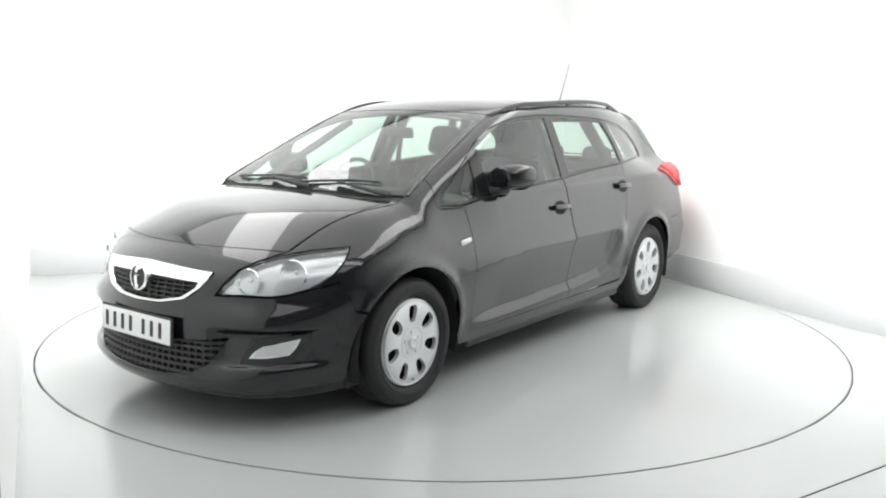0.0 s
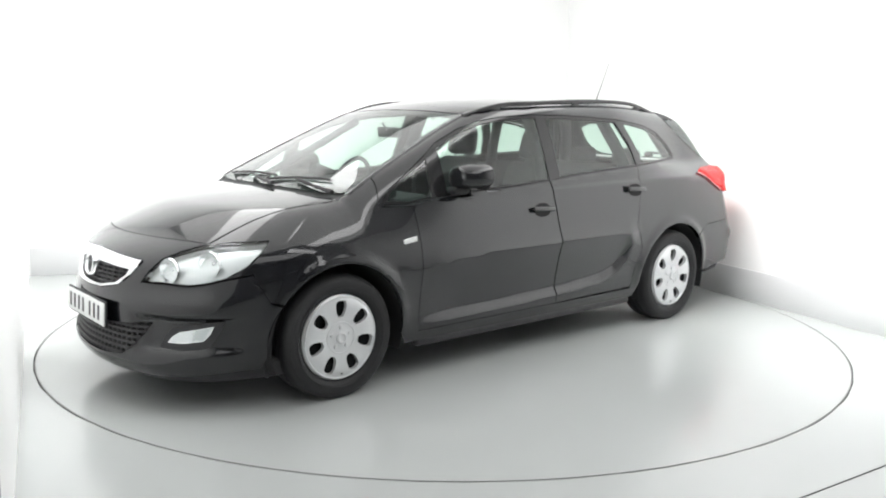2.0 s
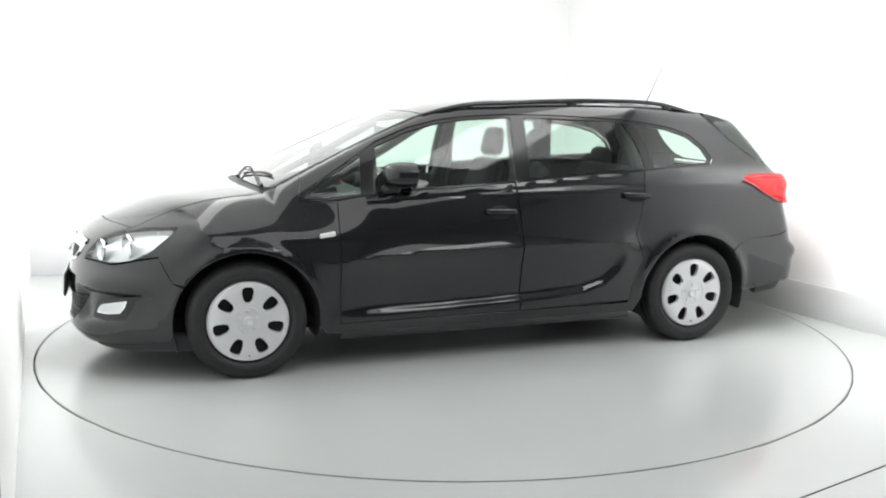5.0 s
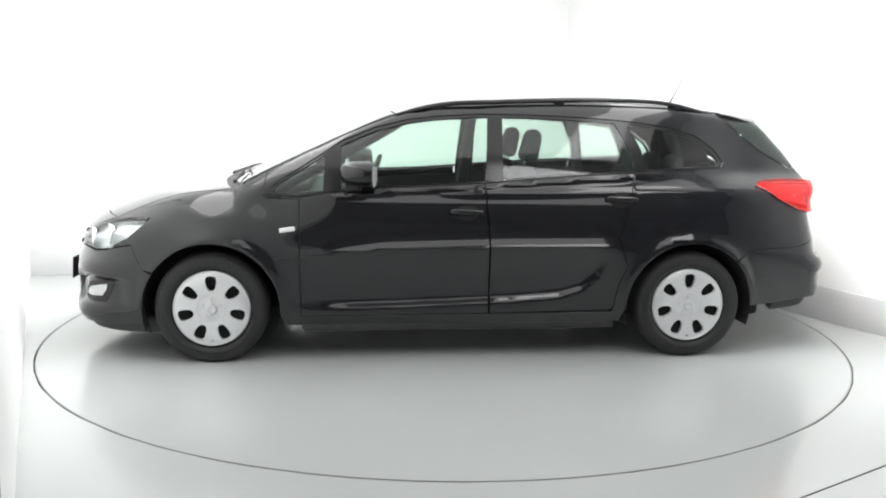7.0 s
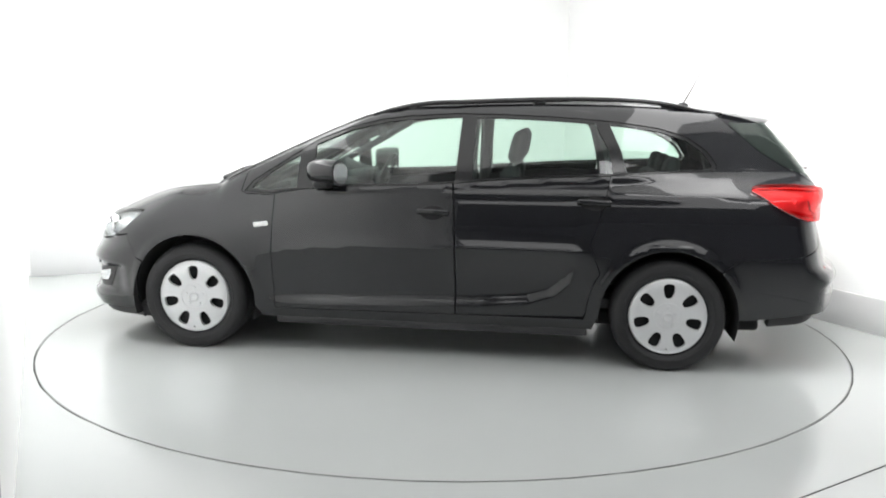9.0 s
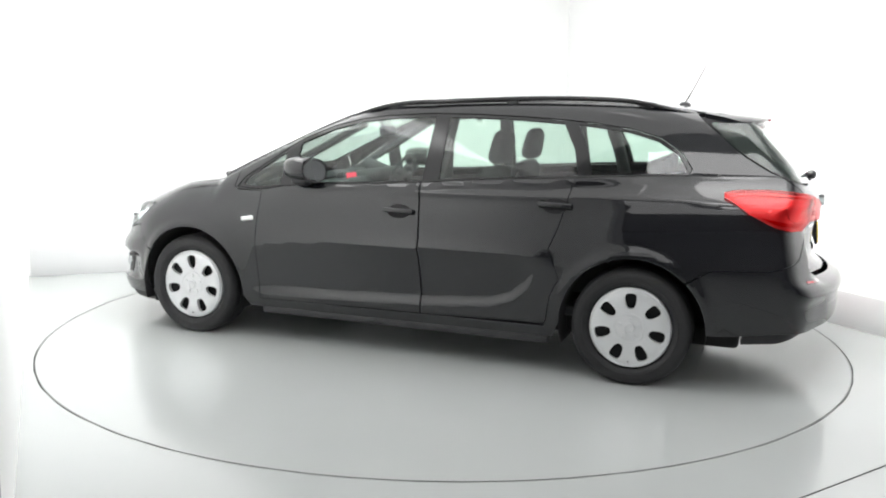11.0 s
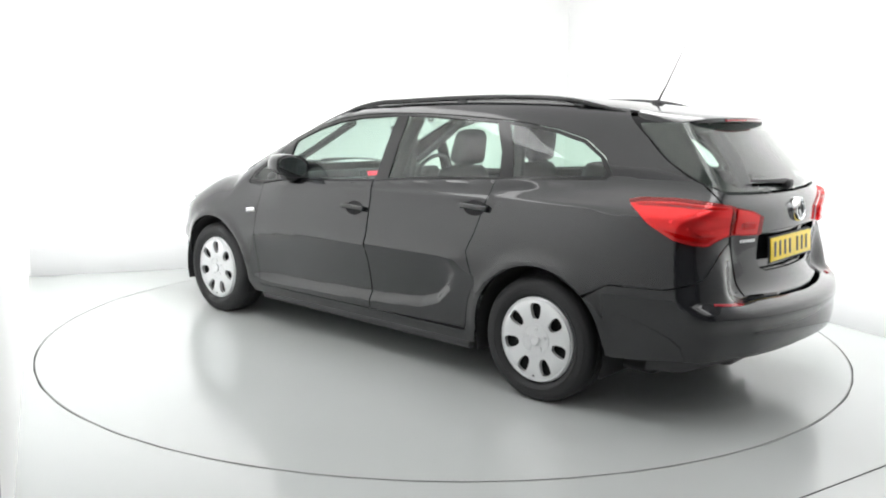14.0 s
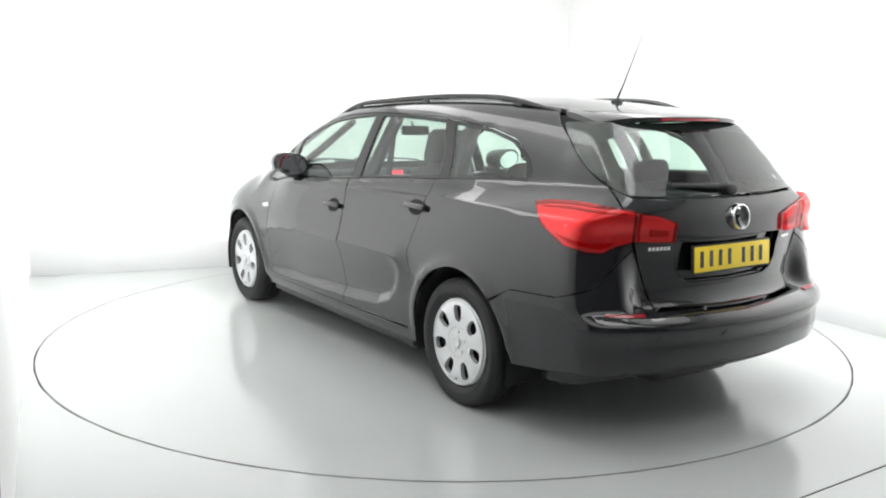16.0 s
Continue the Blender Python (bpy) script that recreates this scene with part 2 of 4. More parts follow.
def form(x, y, z):
    """Below nought inside the car's outer skin, above it outside."""
    y = np.abs(y)
    pocket = step((z - 0.275) / 0.035) * step((0.475 - z) / 0.025)
    side = y - half_width(x, z) + 0.022 * pocket * step((-1.80 - x) / 0.10)
    bow = x - (0.05 + 0.20 * step((-1.17 - x) / 0.15)) * y * y * step((0.3 - x) / 0.6) + 0.18 * y * y * step((x - 1.2) / 0.6)
    top = z - TOP(bow) + (0.027 - 0.009 * step((-0.9 - x) / 0.4)) * (y / 0.6) ** 2
    low = 1 - step((z - 0.50) / 0.10)
    nose = NOSE(z) + (0.52 - 0.13 * low) * y * y + 0.25 * y ** 6 + 0.040 * pocket * step((y - 0.38) / 0.10) - x
    plain = step((y - 0.50) / 0.16)
    tail = x - (1 - plain) * TAIL(z) - plain * TAIL_SIDE(z) + (0.28 - 0.12 * step((z - 0.9) / 0.15)) * y * y + 0.10 * y ** 6
    g = smax(side, top * 0.8, 0.07 + 0.07 * step((-0.95 - x) / 0.4))
    g = smax(g, nose, 0.09)
    return smax(g, tail * 0.9, 0.05)


def root(f, lo, hi):
    """Where f turns from inside (lo) to outside (hi)."""
    lo, hi = lo + 0.0, hi + 0.0
    for _ in range(26):
        mid = (lo + hi) / 2
        out = f(mid) > 0
        hi, lo = np.where(out, mid, hi), np.where(out, lo, mid)
    return (lo + hi) / 2


def side_at(x, z):
    x, z = np.broadcast_arrays(np.asarray(x, float), np.asarray(z, float))
    return root(lambda y: form(x, y, z), np.zeros(x.shape), np.full(x.shape, 1.1))


def top_at(x, y):
    x, y = np.broadcast_arrays(np.asarray(x, float), np.asarray(y, float))
    return root(lambda z: form(x, y, z), np.full(x.shape, 0.45), np.full(x.shape, 1.7))


AXIS_F, AXIS_R = -1.0, 1.2


def round_at(a, z, axis, way):
    """The skin's distance from an upright axis, at the angle a from the car's end."""
    a, z = np.broadcast_arrays(np.asarray(a, float), np.asarray(z, float))
    return root(lambda r: form(axis + way * r * np.cos(a), r * np.sin(a), z), np.full(a.shape, 0.0), np.full(a.shape, 1.8))


def on_side(p, s):
    x, z = p.T
    return np.stack([x, s * side_at(x, z), z], 1)


def on_top(p, s):
    x, y = p.T
    return np.stack([x, y, top_at(x, y)], 1)


def on_front(p, s):
    a, z = p.T
    r = round_at(a, z, AXIS_F, -1)
    return np.stack([AXIS_F - r * np.cos(a), s * r * np.sin(a), z], 1)


def on_rear(p, s):
    a, z = p.T
    r = round_at(a, z, AXIS_R, 1)
    return np.stack([AXIS_R + r * np.cos(a), s * r * np.sin(a), z], 1)


def normals(p):
    e = 0.003
    x, y, z = p.T
    n = np.stack([form(x + e, y, z) - form(x - e, y, z), form(x, y + e, z) - form(x, y - e, z), form(x, y, z + e) - form(x, y, z - e)], 1)
    return n / np.linalg.norm(n, axis=1)[:, None]


# ---- panels that follow the form ----
def dense(poly, width, scale, shrink):
    p = np.array(poly, float) * scale
    out = []
    for a, b in zip(p, np.roll(p, -1, 0)):
        n = max(1, int(np.ceil(np.linalg.norm(b - a) / width)))
        out += [a + (b - a) * k / n for k in range(n)]
    q = np.array(out)
    area = np.sum(q[:, 0] * np.roll(q[:, 1], -1) - np.roll(q[:, 0], -1) * q[:, 1])
    if area < 0:
        q = q[::-1]
    if shrink:
        d0, d1 = q - np.roll(q, 1, 0), np.roll(q, -1, 0) - q
        n0, n1 = np.stack([-d0[:, 1], d0[:, 0]], 1), np.stack([-d1[:, 1], d1[:, 0]], 1)
        n0, n1 = n0 / (np.linalg.norm(n0, axis=1)[:, None] + 1e-9), n1 / (np.linalg.norm(n1, axis=1)[:, None] + 1e-9)
        m = n0 + n1
        m = m / np.maximum((m * m).sum(1)[:, None] / 2, 0.35)
        q = q + m * shrink
    return q


def skin(name, poly, cast, s, mat, parent, holes=(), width=0.03, fold=0.012, lift=0.0, shrink=0.003, label=""):
    """A panel: an outline in the plane of its cast (side: x, z; top: x, y; ends: angle, z), laid on the car's form, its edges folded in."""
    scale = np.array((1.15, 1.0)) if cast in (on_front, on_rear) else np.array((1.0, 1.0))
    outer = dense(poly, width, scale, shrink)
    inner = [dense(h, width, scale, -shrink) for h in holes]
    loops = [outer, *inner]
    lo, hi = outer.min(0), outer.max(0)
    gx, gz = np.meshgrid(np.arange(lo[0], hi[0], width), np.arange(lo[1], hi[1], width * 0.87))
    gx[1::2] += width / 2
    gx, gz = gx.ravel(), gz.ravel()
    keep = inside(outer, gx, gz) & (gap_to(outer, gx, gz) > width * 0.5)
    for h in inner:
        keep &= ~inside(h, gx, gz) & (gap_to(h, gx, gz) > width * 0.5)
    pts = np.concatenate([*loops, np.stack([gx[keep], gz[keep]], 1)])
    edges, at = [], 0
    for l in loops:
        edges += [(at + k, at + (k + 1) % len(l)) for k in range(len(l))]
        at += len(l)
    out = delaunay_2d_cdt([Vector(p) for p in pts], edges, [], 0, 1e-6, False)
    flat = np.array([tuple(v) for v in out[0]])
    tris = np.array([f for f in out[2] if len(f) == 3])
    mid = flat[tris].mean(1)
    ok = inside(outer, mid[:, 0], mid[:, 1])
    for h in inner:
        ok &= ~inside(h, mid[:, 0], mid[:, 1])
    tris = tris[ok]
    p = cast(flat / scale, s)
    n = normals(p)
    p = p + n * lift
    a, b, c = p[tris[:, 0]], p[tris[:, 1]], p[tris[:, 2]]
    wrong = (np.cross(b - a, c - a) * n[tris[:, 0]]).sum(1) < 0
    tris[wrong] = tris[wrong][:, ::-1]
    count = {}
    for t in tris.tolist():
        for k in range(3):
            e = (t[k], t[(k + 1) % 3])
            key = (min(e), max(e))
            count[key] = None if key in count else e
    rim = [e for e in count.values() if e]
    verts, faces = p.tolist(), tris.tolist()
    loops_n = n[tris.ravel()].tolist()
    if fold:
        used = sorted({v for e in rim for v in e})
        top, low = {}, {}
        for v in used:
            top[v] = len(verts)
            verts.append(p[v].tolist())
            low[v] = len(verts)
            verts.append((p[v] - n[v] * fold).tolist())
        for i, j in rim:
            faces.append([top[j], top[i], low[i], low[j]])
            d = np.cross(p[j] - p[i], n[i])
            d = d / (np.linalg.norm(d) + 1e-9)
            soft = d + n[i]
            soft = (soft / (np.linalg.norm(soft) + 1e-9)).tolist()
            loops_n += [soft, soft, d.tolist(), d.tolist()]
    mesh = bpy.data.meshes.new(name)
    mesh.from_pydata(verts, [], faces)
    mesh.update()
    for f in mesh.polygons:
        f.use_smooth = True
    mesh.normals_split_custom_set(loops_n)
    return link(name, mesh, mat, parent, label)


# ---- the studio ----
CORNER_L, CORNER_B, CORNER_R = (-3.47, 1.39), (1.211, 3.220), (5.78, -6.15)
LEFT_END, BACK_L, BACK_R = (-0.80, -4.25), (-3.2, -4.6), (5.78, -8.6)


def upright(name, a, b, z0, z1, thick, mat, label, bevel=0.0):
    """A wall or board between two floor points, its thickness to the left of the way from a to b."""
    a, b = Vector((*a, 0)), Vector((*b, 0))
    d = (b - a).normalized()
    n = Vector((-d.y, d.x, 0))
    bm = bmesh.new()
    v = [bm.verts.new(q + Vector((0, 0, z))) for z in (z0, z1) for q in (a, b, b + n * thick, a + n * thick)]
    for f in ((0, 1, 2, 3), (4, 5, 6, 7), (0, 1, 5, 4), (1, 2, 6, 5), (2, 3, 7, 6), (3, 0, 4, 7)):
        bm.faces.new([v[k] for k in f])
    bmesh.ops.recalc_face_normals(bm, faces=bm.faces)
    if bevel:
        bmesh.ops.bevel(bm, geom=list(bm.edges), offset=bevel, segments=2, affect="EDGES", profile=0.5)
    ob = part(name, bm, mat, None, label, bevel > 0)
    ob["kind"], ob["category"] = "structure", "skirting" if "skirting" in name else "wall"
    return ob


def studio():
    upright("wall_back", CORNER_L, CORNER_B, -0.1, CEILING, 0.15, M_WALL, "plain white painted studio wall behind the turntable")
    upright("wall_right", CORNER_B, CORNER_R, -0.1, CEILING, 0.15, M_WALL, "plain white painted studio wall beside the turntable")
    upright("wall_left", LEFT_END, CORNER_L, -0.1, CEILING, 0.15, M_WALL, "plain white painted studio wall close to the turntable")
    # unseen walls, added to close the room and set what the car reflects
    upright("wall_rear_side", (-3.2, -4.4), LEFT_END, -0.1, CEILING, 0.15, M_BACK, "unseen grey wall added beside the camera")
    upright("wall_rear_left", (-3.2, -8.6), (-3.2, -4.4), -0.1, CEILING, 0.15, M_BACK, "unseen grey wall added to close the room round the camera")
    upright("wall_rear", BACK_R, (-3.2, -8.6), -0.1, CEILING, 0.15, M_BACK, "unseen grey wall added to close the room round the camera")
    upright("wall_rear_right", CORNER_R, BACK_R, -0.1, CEILING, 0.15, M_BACK, "unseen grey wall added to close the room round the camera")
    for a, b, name in ((CORNER_L, CORNER_B, "skirting_back"), (CORNER_B, CORNER_R, "skirting_right")):
        d = (Vector(b) - Vector(a)).normalized() * 0.02
        inward = Vector((d.y, -d.x)) * 0.6
        upright(name, Vector(a) + d + inward, Vector(b) - d + inward, 0.0, 0.238, 0.011, M_SKIRT, "pale grey skirting board along the wall's foot", 0.003)
    # floor with the turntable's round hole
    ring = [(TABLE_R * math.cos(k), TABLE_R * math.sin(k)) for k in np.linspace(0, 2 * math.pi, 180, endpoint=False)]
    rim = [(-9, -11), (9, -11), (9, 9), (-9, 9)]
    out = delaunay_2d_cdt([Vector(p) for p in ring + rim], [(k, (k + 1) % 180) for k in range(180)] + [(180 + k, 180 + (k + 1) % 4) for k in range(4)], [], 0, 1e-6, False)
    bm = bmesh.new()
    vs = [bm.verts.new((v.x, v.y, 0)) for v in out[0]]
    for f in out[2]:
        c = sum((out[0][k] for k in f), Vector((0, 0))) / 3
        if c.length > TABLE_R * 0.999:
            bm.faces.new([vs[k] for k in f])
    hole = [e for e in bm.edges if e.is_boundary and e.verts[0].co.length < TABLE_R + 0.1]
    low = bmesh.ops.extrude_edge_only(bm, edges=hole)["geom"]
    for v in low:
        if isinstance(v, bmesh.types.BMVert):
            v.co.z = -0.06
    for f in bm.faces:
        if f.normal.z < 0 or f.calc_center_median().z > -0.01 and f.normal.z < 0:
            f.normal_flip()
    tagged(part("floor", bm, M_FLOOR, None, "", False), "pale grey painted concrete studio floor", "floor", kind="structure")
    bm = bmesh.new()
    bmesh.ops.create_circle(bm, cap_ends=True, segments=96, radius=TABLE_R + 0.05, matrix=Matrix.Translation((0, 0, -0.058)))
    tagged(part("turntable_pit", bm, M_PIT, None, "", False), "dark pit under the turntable's rim", "pit", kind="structure")
    bm = bmesh.new()
    bmesh.ops.create_cube(bm, size=1.0, matrix=Matrix.Translation((0.5, -2.5, CEILING + 0.05)) @ Matrix.Diagonal((13, 15, 0.1, 1)))
    tagged(part("ceiling", bm, M_CEILING, None, "", False), "plain grey studio ceiling with lamps", "ceiling", kind="structure")
    # joints in the floor beside the table
    for a, b, w in (((1.22, -2.66), (2.9, -1.55), 0.006),):
        a, b = Vector((*a, 0.0)), Vector((*b, 0.0))
        bm = rounded(((b - a).length, w, 0.004), (*((a + b) / 2 + Vector((0, 0, 0.001))),), 0.001, (0, 0, math.degrees(math.atan2(b.y - a.y, b.x - a.x))), 1)
        tagged(part("floor_joint", bm, M_PIT, None), "thin dark joint in the painted floor", "joint", kind="structure")


def turntable():
    top = new("turntable")
    tagged(top, "large round pale grey rotating car turntable, flush with the floor", "turntable")
    bm = bmesh.new()
    n = 180
    rings = []
    for r, z in ((TABLE_R - 0.010, -0.05), (TABLE_R - 0.008, -0.003), (TABLE_R - 0.010, 0.0), (1.2, 0.0)):
        rings.append([bm.verts.new((r * math.cos(k), r * math.sin(k), z)) for k in np.linspace(0, 2 * math.pi, n, endpoint=False)])
    for a, b in zip(rings, rings[1:]):
        for k in range(n):
            bm.faces.new((a[k], a[(k + 1) % n], b[(k + 1) % n], b[k]))
    bm.faces.new(rings[-1])
    bmesh.ops.recalc_face_normals(bm, faces=bm.faces)
    part("disc", bm, M_DISC, top, "", False)
    # added ring: the gap's shade painted as a dark line on the rim
    edge = [((TABLE_R - 0.011) * math.cos(k), (TABLE_R - 0.011) * math.sin(k), 0.0005) for k in np.linspace(0, 2 * math.pi, 180, endpoint=False)]
    part("gap_shade_ring", tube(edge, 0.003, 6, None, 0.4, True), M_GAPSHADE, top, "thin dark ring standing in for the shaded gap")
    return top


# ---- the car ----
def curve(f, a, b, n=12):
    return [f(k) for k in np.linspace(a, b, n)]


def hood_edge(x):
    return 0.60 + 0.05 * (x + 1.95) + 0.05 * step((x + 1.75) / 0.5)


def screen_edge(x):
    return np.interp(x, [-1.21, -0.32], [0.695, 0.575])


def roof_edge(x):
    return np.interp(x, [-0.35, 0.2, 1.0, 1.75], [0.575, 0.580, 0.542, 0.44])


def arch(cx, a0, a1, r=0.374, n=22):
    return [(cx + r * math.cos(radians(a)), HUB + r * math.sin(radians(a))) for a in np.linspace(a0, a1, n)]


def front_of(x, z):
    """The angle at the car's front of a side point."""
    return math.atan2(float(side_at(x, z)), AXIS_F - x), z


def rear_of(x, z):
    return math.atan2(float(side_at(x, z)), x - AXIS_R), z


def both(half):
    """An outline over both sides from its half, which runs from the middle to the middle."""
    back = [(-a, z) for a, z in reversed(half) if abs(a) > 1e-6]
    return list(half) + back


DOOR_FRONT = [(-0.872, 0.262), (-0.878, 0.45), (-0.878, 0.70), (-0.880, 0.925)]
DLO_TOP = [(-1.065, 0.935), (-1.02, 0.995), (-0.864, 1.095), (-0.637, 1.240), (-0.454, 1.314), (-0.276, 1.358), (-0.111, 1.380), (0.15, 1.396), (0.441, 1.394),
           (0.70, 1.385), (0.957, 1.369), (1.086, 1.357), (1.283, 1.330), (1.447, 1.284), (1.56, 1.206), (1.614, 1.13), (1.598, 1.098)]
BELT = [(1.598, 1.098), (1.36, 1.088), (1.102, 1.074), (0.689, 1.052), (0.37, 1.030), (0.154, 1.011), (-0.1, 0.993), (-0.413, 0.980), (-0.70, 0.960), (-0.90, 0.930), (-1.065, 0.935)]
REAR_SEAM = [(1.03, 1.070), (1.005, 0.95), (0.965, 0.80), (0.925, 0.70)]
HEAD = [(0.344, 0.608), (0.372, 0.655), (0.416, 0.712), (0.48, 0.748), (0.557, 0.775), (0.69, 0.795), (0.835, 0.803), (0.815, 0.755), (0.768, 0.694), (0.68, 0.638), (0.61, 0.617), (0.543, 0.606), (0.44, 0.611)]
LAMP_R = [(0.913, 1.005), (0.86, 1.018), (0.73, 1.024), (0.556, 1.012), (0.52, 1.004), (0.525, 0.882), (0.585, 0.865), (0.644, 0.838), (0.70, 0.843), (0.766, 0.862), (0.85, 0.925)]
LAMP_R_IN = [(0.510, 1.002), (0.42, 0.985), (0.344, 0.958), (0.354, 0.875), (0.515, 0.880)]


def belt_z(x):
    xs, zs = np.array(BELT[::-1]).T
    return float(np.interp(x, xs, zs))


def dlo_z(x):
    xs, zs = np.array(DLO_TOP[:15]).T
    return float(np.interp(x, xs, zs))


def car():
    top = new("estate_car")
    tagged(top, "glossy black five-door estate car with silver wheel covers, on the turntable", "car")
    P = lambda name, poly, cast, s, mat=M_PAINT, **k: skin(name, poly, cast, s, mat, top, **k)
    roof_seam = lambda x: (x, float(top_at(x, roof_edge(x))))
    screen_seam = lambda x: (x, float(top_at(x, screen_edge(x))))
    hood_seam = lambda x: (x, float(top_at(x, hood_edge(x))))
    head_back = [(-1.0 - float(round_at(a, z, AXIS_F, -1)) * math.cos(a), z) for a, z in HEAD]

    # bonnet, roof, glass over the top
    hood_front = [(-2.085 + 0.47 * y * y, y) for y in np.linspace(-0.60, 0.60, 17)]
    cowl = [(-1.365 + 0.22 * y * y, y) for y in np.linspace(0.685, -0.685, 17)]
    hood = P("bonnet", hood_front + [(x, hood_edge(x)) for x in (-1.7, -1.5, -1.35)] + cowl + [(x, -hood_edge(x)) for x in (-1.35, -1.5, -1.7)], on_top, 1, width=0.04)
    P("cowl", [(-1.375 + 0.22 * y * y, y) for y in np.linspace(-0.69, 0.69, 13)] + [(-1.265 + 0.20 * y * y, y) for y in np.linspace(0.70, -0.70, 13)], on_top, 1, M_PLASTIC, lift=-0.012, shrink=0, label="matt black scuttle panel")
    # dark sheet added under the bonnet so its seams look shaded
    P("bonnet_seam_backing", [(-2.06 + 0.5 * y * y, y) for y in np.linspace(-0.66, 0.66, 13)] + [(-1.2, 0.70), (-1.2, -0.70)], on_top, 1, M_DARK, lift=-0.03, shrink=0, fold=0, width=0.08)
    ws_low = [(-1.305 + 0.20 * y * y, y) for y in np.linspace(-0.69, 0.69, 15)]
    ws_top = [(-0.372 + 0.09 * y * y, y) for y in np.linspace(0.572, -0.572, 15)]
    windscreen = P("windscreen", ws_low + [(x, screen_edge(x) - 0.004) for x in (-1.1, -0.95, -0.8, -0.65, -0.5)] + ws_top + [(x, -screen_edge(x) + 0.004) for x in (-0.5, -0.65, -0.8, -0.95, -1.1)], on_top, 1, M_SCREEN, shrink=0.002, fold=0.004, width=0.05, label="large raked windscreen, lightly green")
    inner_low = [(-1.25 + 0.20 * y * y, y) for y in np.linspace(-0.635, 0.635, 13)]
    inner_top = [(-0.43 + 0.09 * y * y, y) for y in np.linspace(0.54, -0.54, 13)]
    P("windscreen_border", ws_low + ws_top, on_top, 1, M_DARK, holes=[inner_low + inner_top], lift=-0.006, shrink=0.002, fold=0, label="black printed glass border")
    roof_front = [(-0.362 + 0.09 * y * y, y) for y in np.linspace(-0.572, 0.572, 15)]
    roof_back = [(1.80 - 0.26 * y * y, y) for y in np.linspace(0.41, -0.41, 11)]
    xs = np.linspace(-0.2, 1.65, 9)
    P("roof", roof_front + [(x, roof_edge(x)) for x in xs] + roof_back + [(x, -roof_edge(x)) for x in xs[::-1]], on_top, 1, width=0.05)
    P("headlining", [(-0.34 + 0.09 * y * y, y) for y in np.linspace(-0.5, 0.5, 9)] + [(1.72, 0.40), (1.72, -0.40)], on_top, 1, M_LINING, lift=-0.035, shrink=0, fold=0, width=0.08, label="pale grey cloth headlining")

    # front end
    grille_half = [(0.0, 0.722), (0.12, 0.716), (0.325, 0.700), (0.312, 0.675), (0.280, 0.628), (0.220, 0.577), (0.12, 0.553), (0.0, 0.548)]
    low_half = [(0.0, 0.395), (0.16, 0.398), (0.395, 0.425), (0.372, 0.385), (0.325, 0.310), (0.264, 0.262), (0.13, 0.240), (0.0, 0.235)]
    seam_low = [front_of(x, z) for x, z in ((-1.796, 0.656), (-1.731, 0.521))]
    arch_low = [front_of(*q) for q in arch(WHEEL_F, 148, 188, 0.376, 6)]
    hood_line = []
    for y in np.linspace(0.0, 0.60, 8):
        x = -2.085 + 0.47 * y * y
        hood_line.append((math.atan2(y, AXIS_F - x), float(top_at(x, y))))
    bumper_half = hood_line + [(0.557, 0.781), (0.48, 0.754), (0.412, 0.717), (0.366, 0.655), (0.338, 0.604), (0.44, 0.605), (0.543, 0.600), (0.61, 0.611), (0.685, 0.632)] + seam_low + arch_low + [(0.80, 0.205), (0.55, 0.185), (0.30, 0.172), (0.0, 0.168)]
    bumper = P("front_bumper", both(bumper_half), on_front, 1, holes=[both(grille_half), both(low_half)], width=0.03, fold=0.014, shrink=0.001)
    lip_half = [(0.0, 0.20), (0.55, 0.215), (0.95, 0.235), (0.95, 0.15), (0.55, 0.14), (0.0, 0.125)]
    skin("lower_lip", both(lip_half), on_front, 1, M_PLASTIC, bumper, lift=-0.012, fold=0.05, label="matt black lower lip")
    for s in (-1, 1):
        well = P("headlamp", HEAD, on_front, s, M_REFLECT, lift=-0.032, fold=-0.028, width=0.02, shrink=0.004, label="clear headlamp with two silver reflectors")
        skin("lens", HEAD, on_front, s, M_LENS, well, lift=0.003, fold=0.008, width=0.02, shrink=0.003)
        for a, z, r in ((0.455, 0.668, 0.058), (0.615, 0.702, 0.062)):
            c = on_front(np.array([[a, z]]), s)[0]
            n = normals(c[None])[0]
            n = Vector((-0.93, 0.36 * s, 0.0)).normalized()
            bm = turned([(r, 0.0), (r * 0.97, 0.008), (r * 0.80, -0.022), (r * 0.5, -0.042), (r * 0.18, -0.05), (r * 0.16, -0.018), (0.001, -0.014)], 28)
            m = Vector((0, 1, 0)).rotation_difference(n).to_matrix().to_4x4()
            part("reflector", shift(bm, Matrix.Translation(Vector(c) - n * 0.012) @ m), M_CHROME, well)
        fog = P("fog_lamp", [(0.425, 0.305), (0.45, 0.37), (0.49, 0.418), (0.58, 0.438), (0.69, 0.450), (0.66, 0.38), (0.62, 0.315), (0.53, 0.30)], on_front, s, M_PLASTIC, lift=0.004, fold=0.012, width=0.02, label="black fog lamp housing")
        skin("lens", [(0.462, 0.338), (0.485, 0.372), (0.515, 0.397), (0.650, 0.430), (0.632, 0.385), (0.605, 0.350), (0.53, 0.338)], on_front, s, M_CHROME, fog, lift=0.008, fold=0.008, width=0.02)
        skin("cover", [(0.475, 0.343), (0.505, 0.396), (0.64, 0.424), (0.602, 0.353)], on_front, s, M_LENS, fog, lift=0.016, fold=0.006, width=0.02)
    # upper grille
    grille = P("upper_grille", both(grille_half), on_front, 1, M_DARK, lift=-0.035, shrink=0, fold=0, label="black mesh grille in a chrome frame")
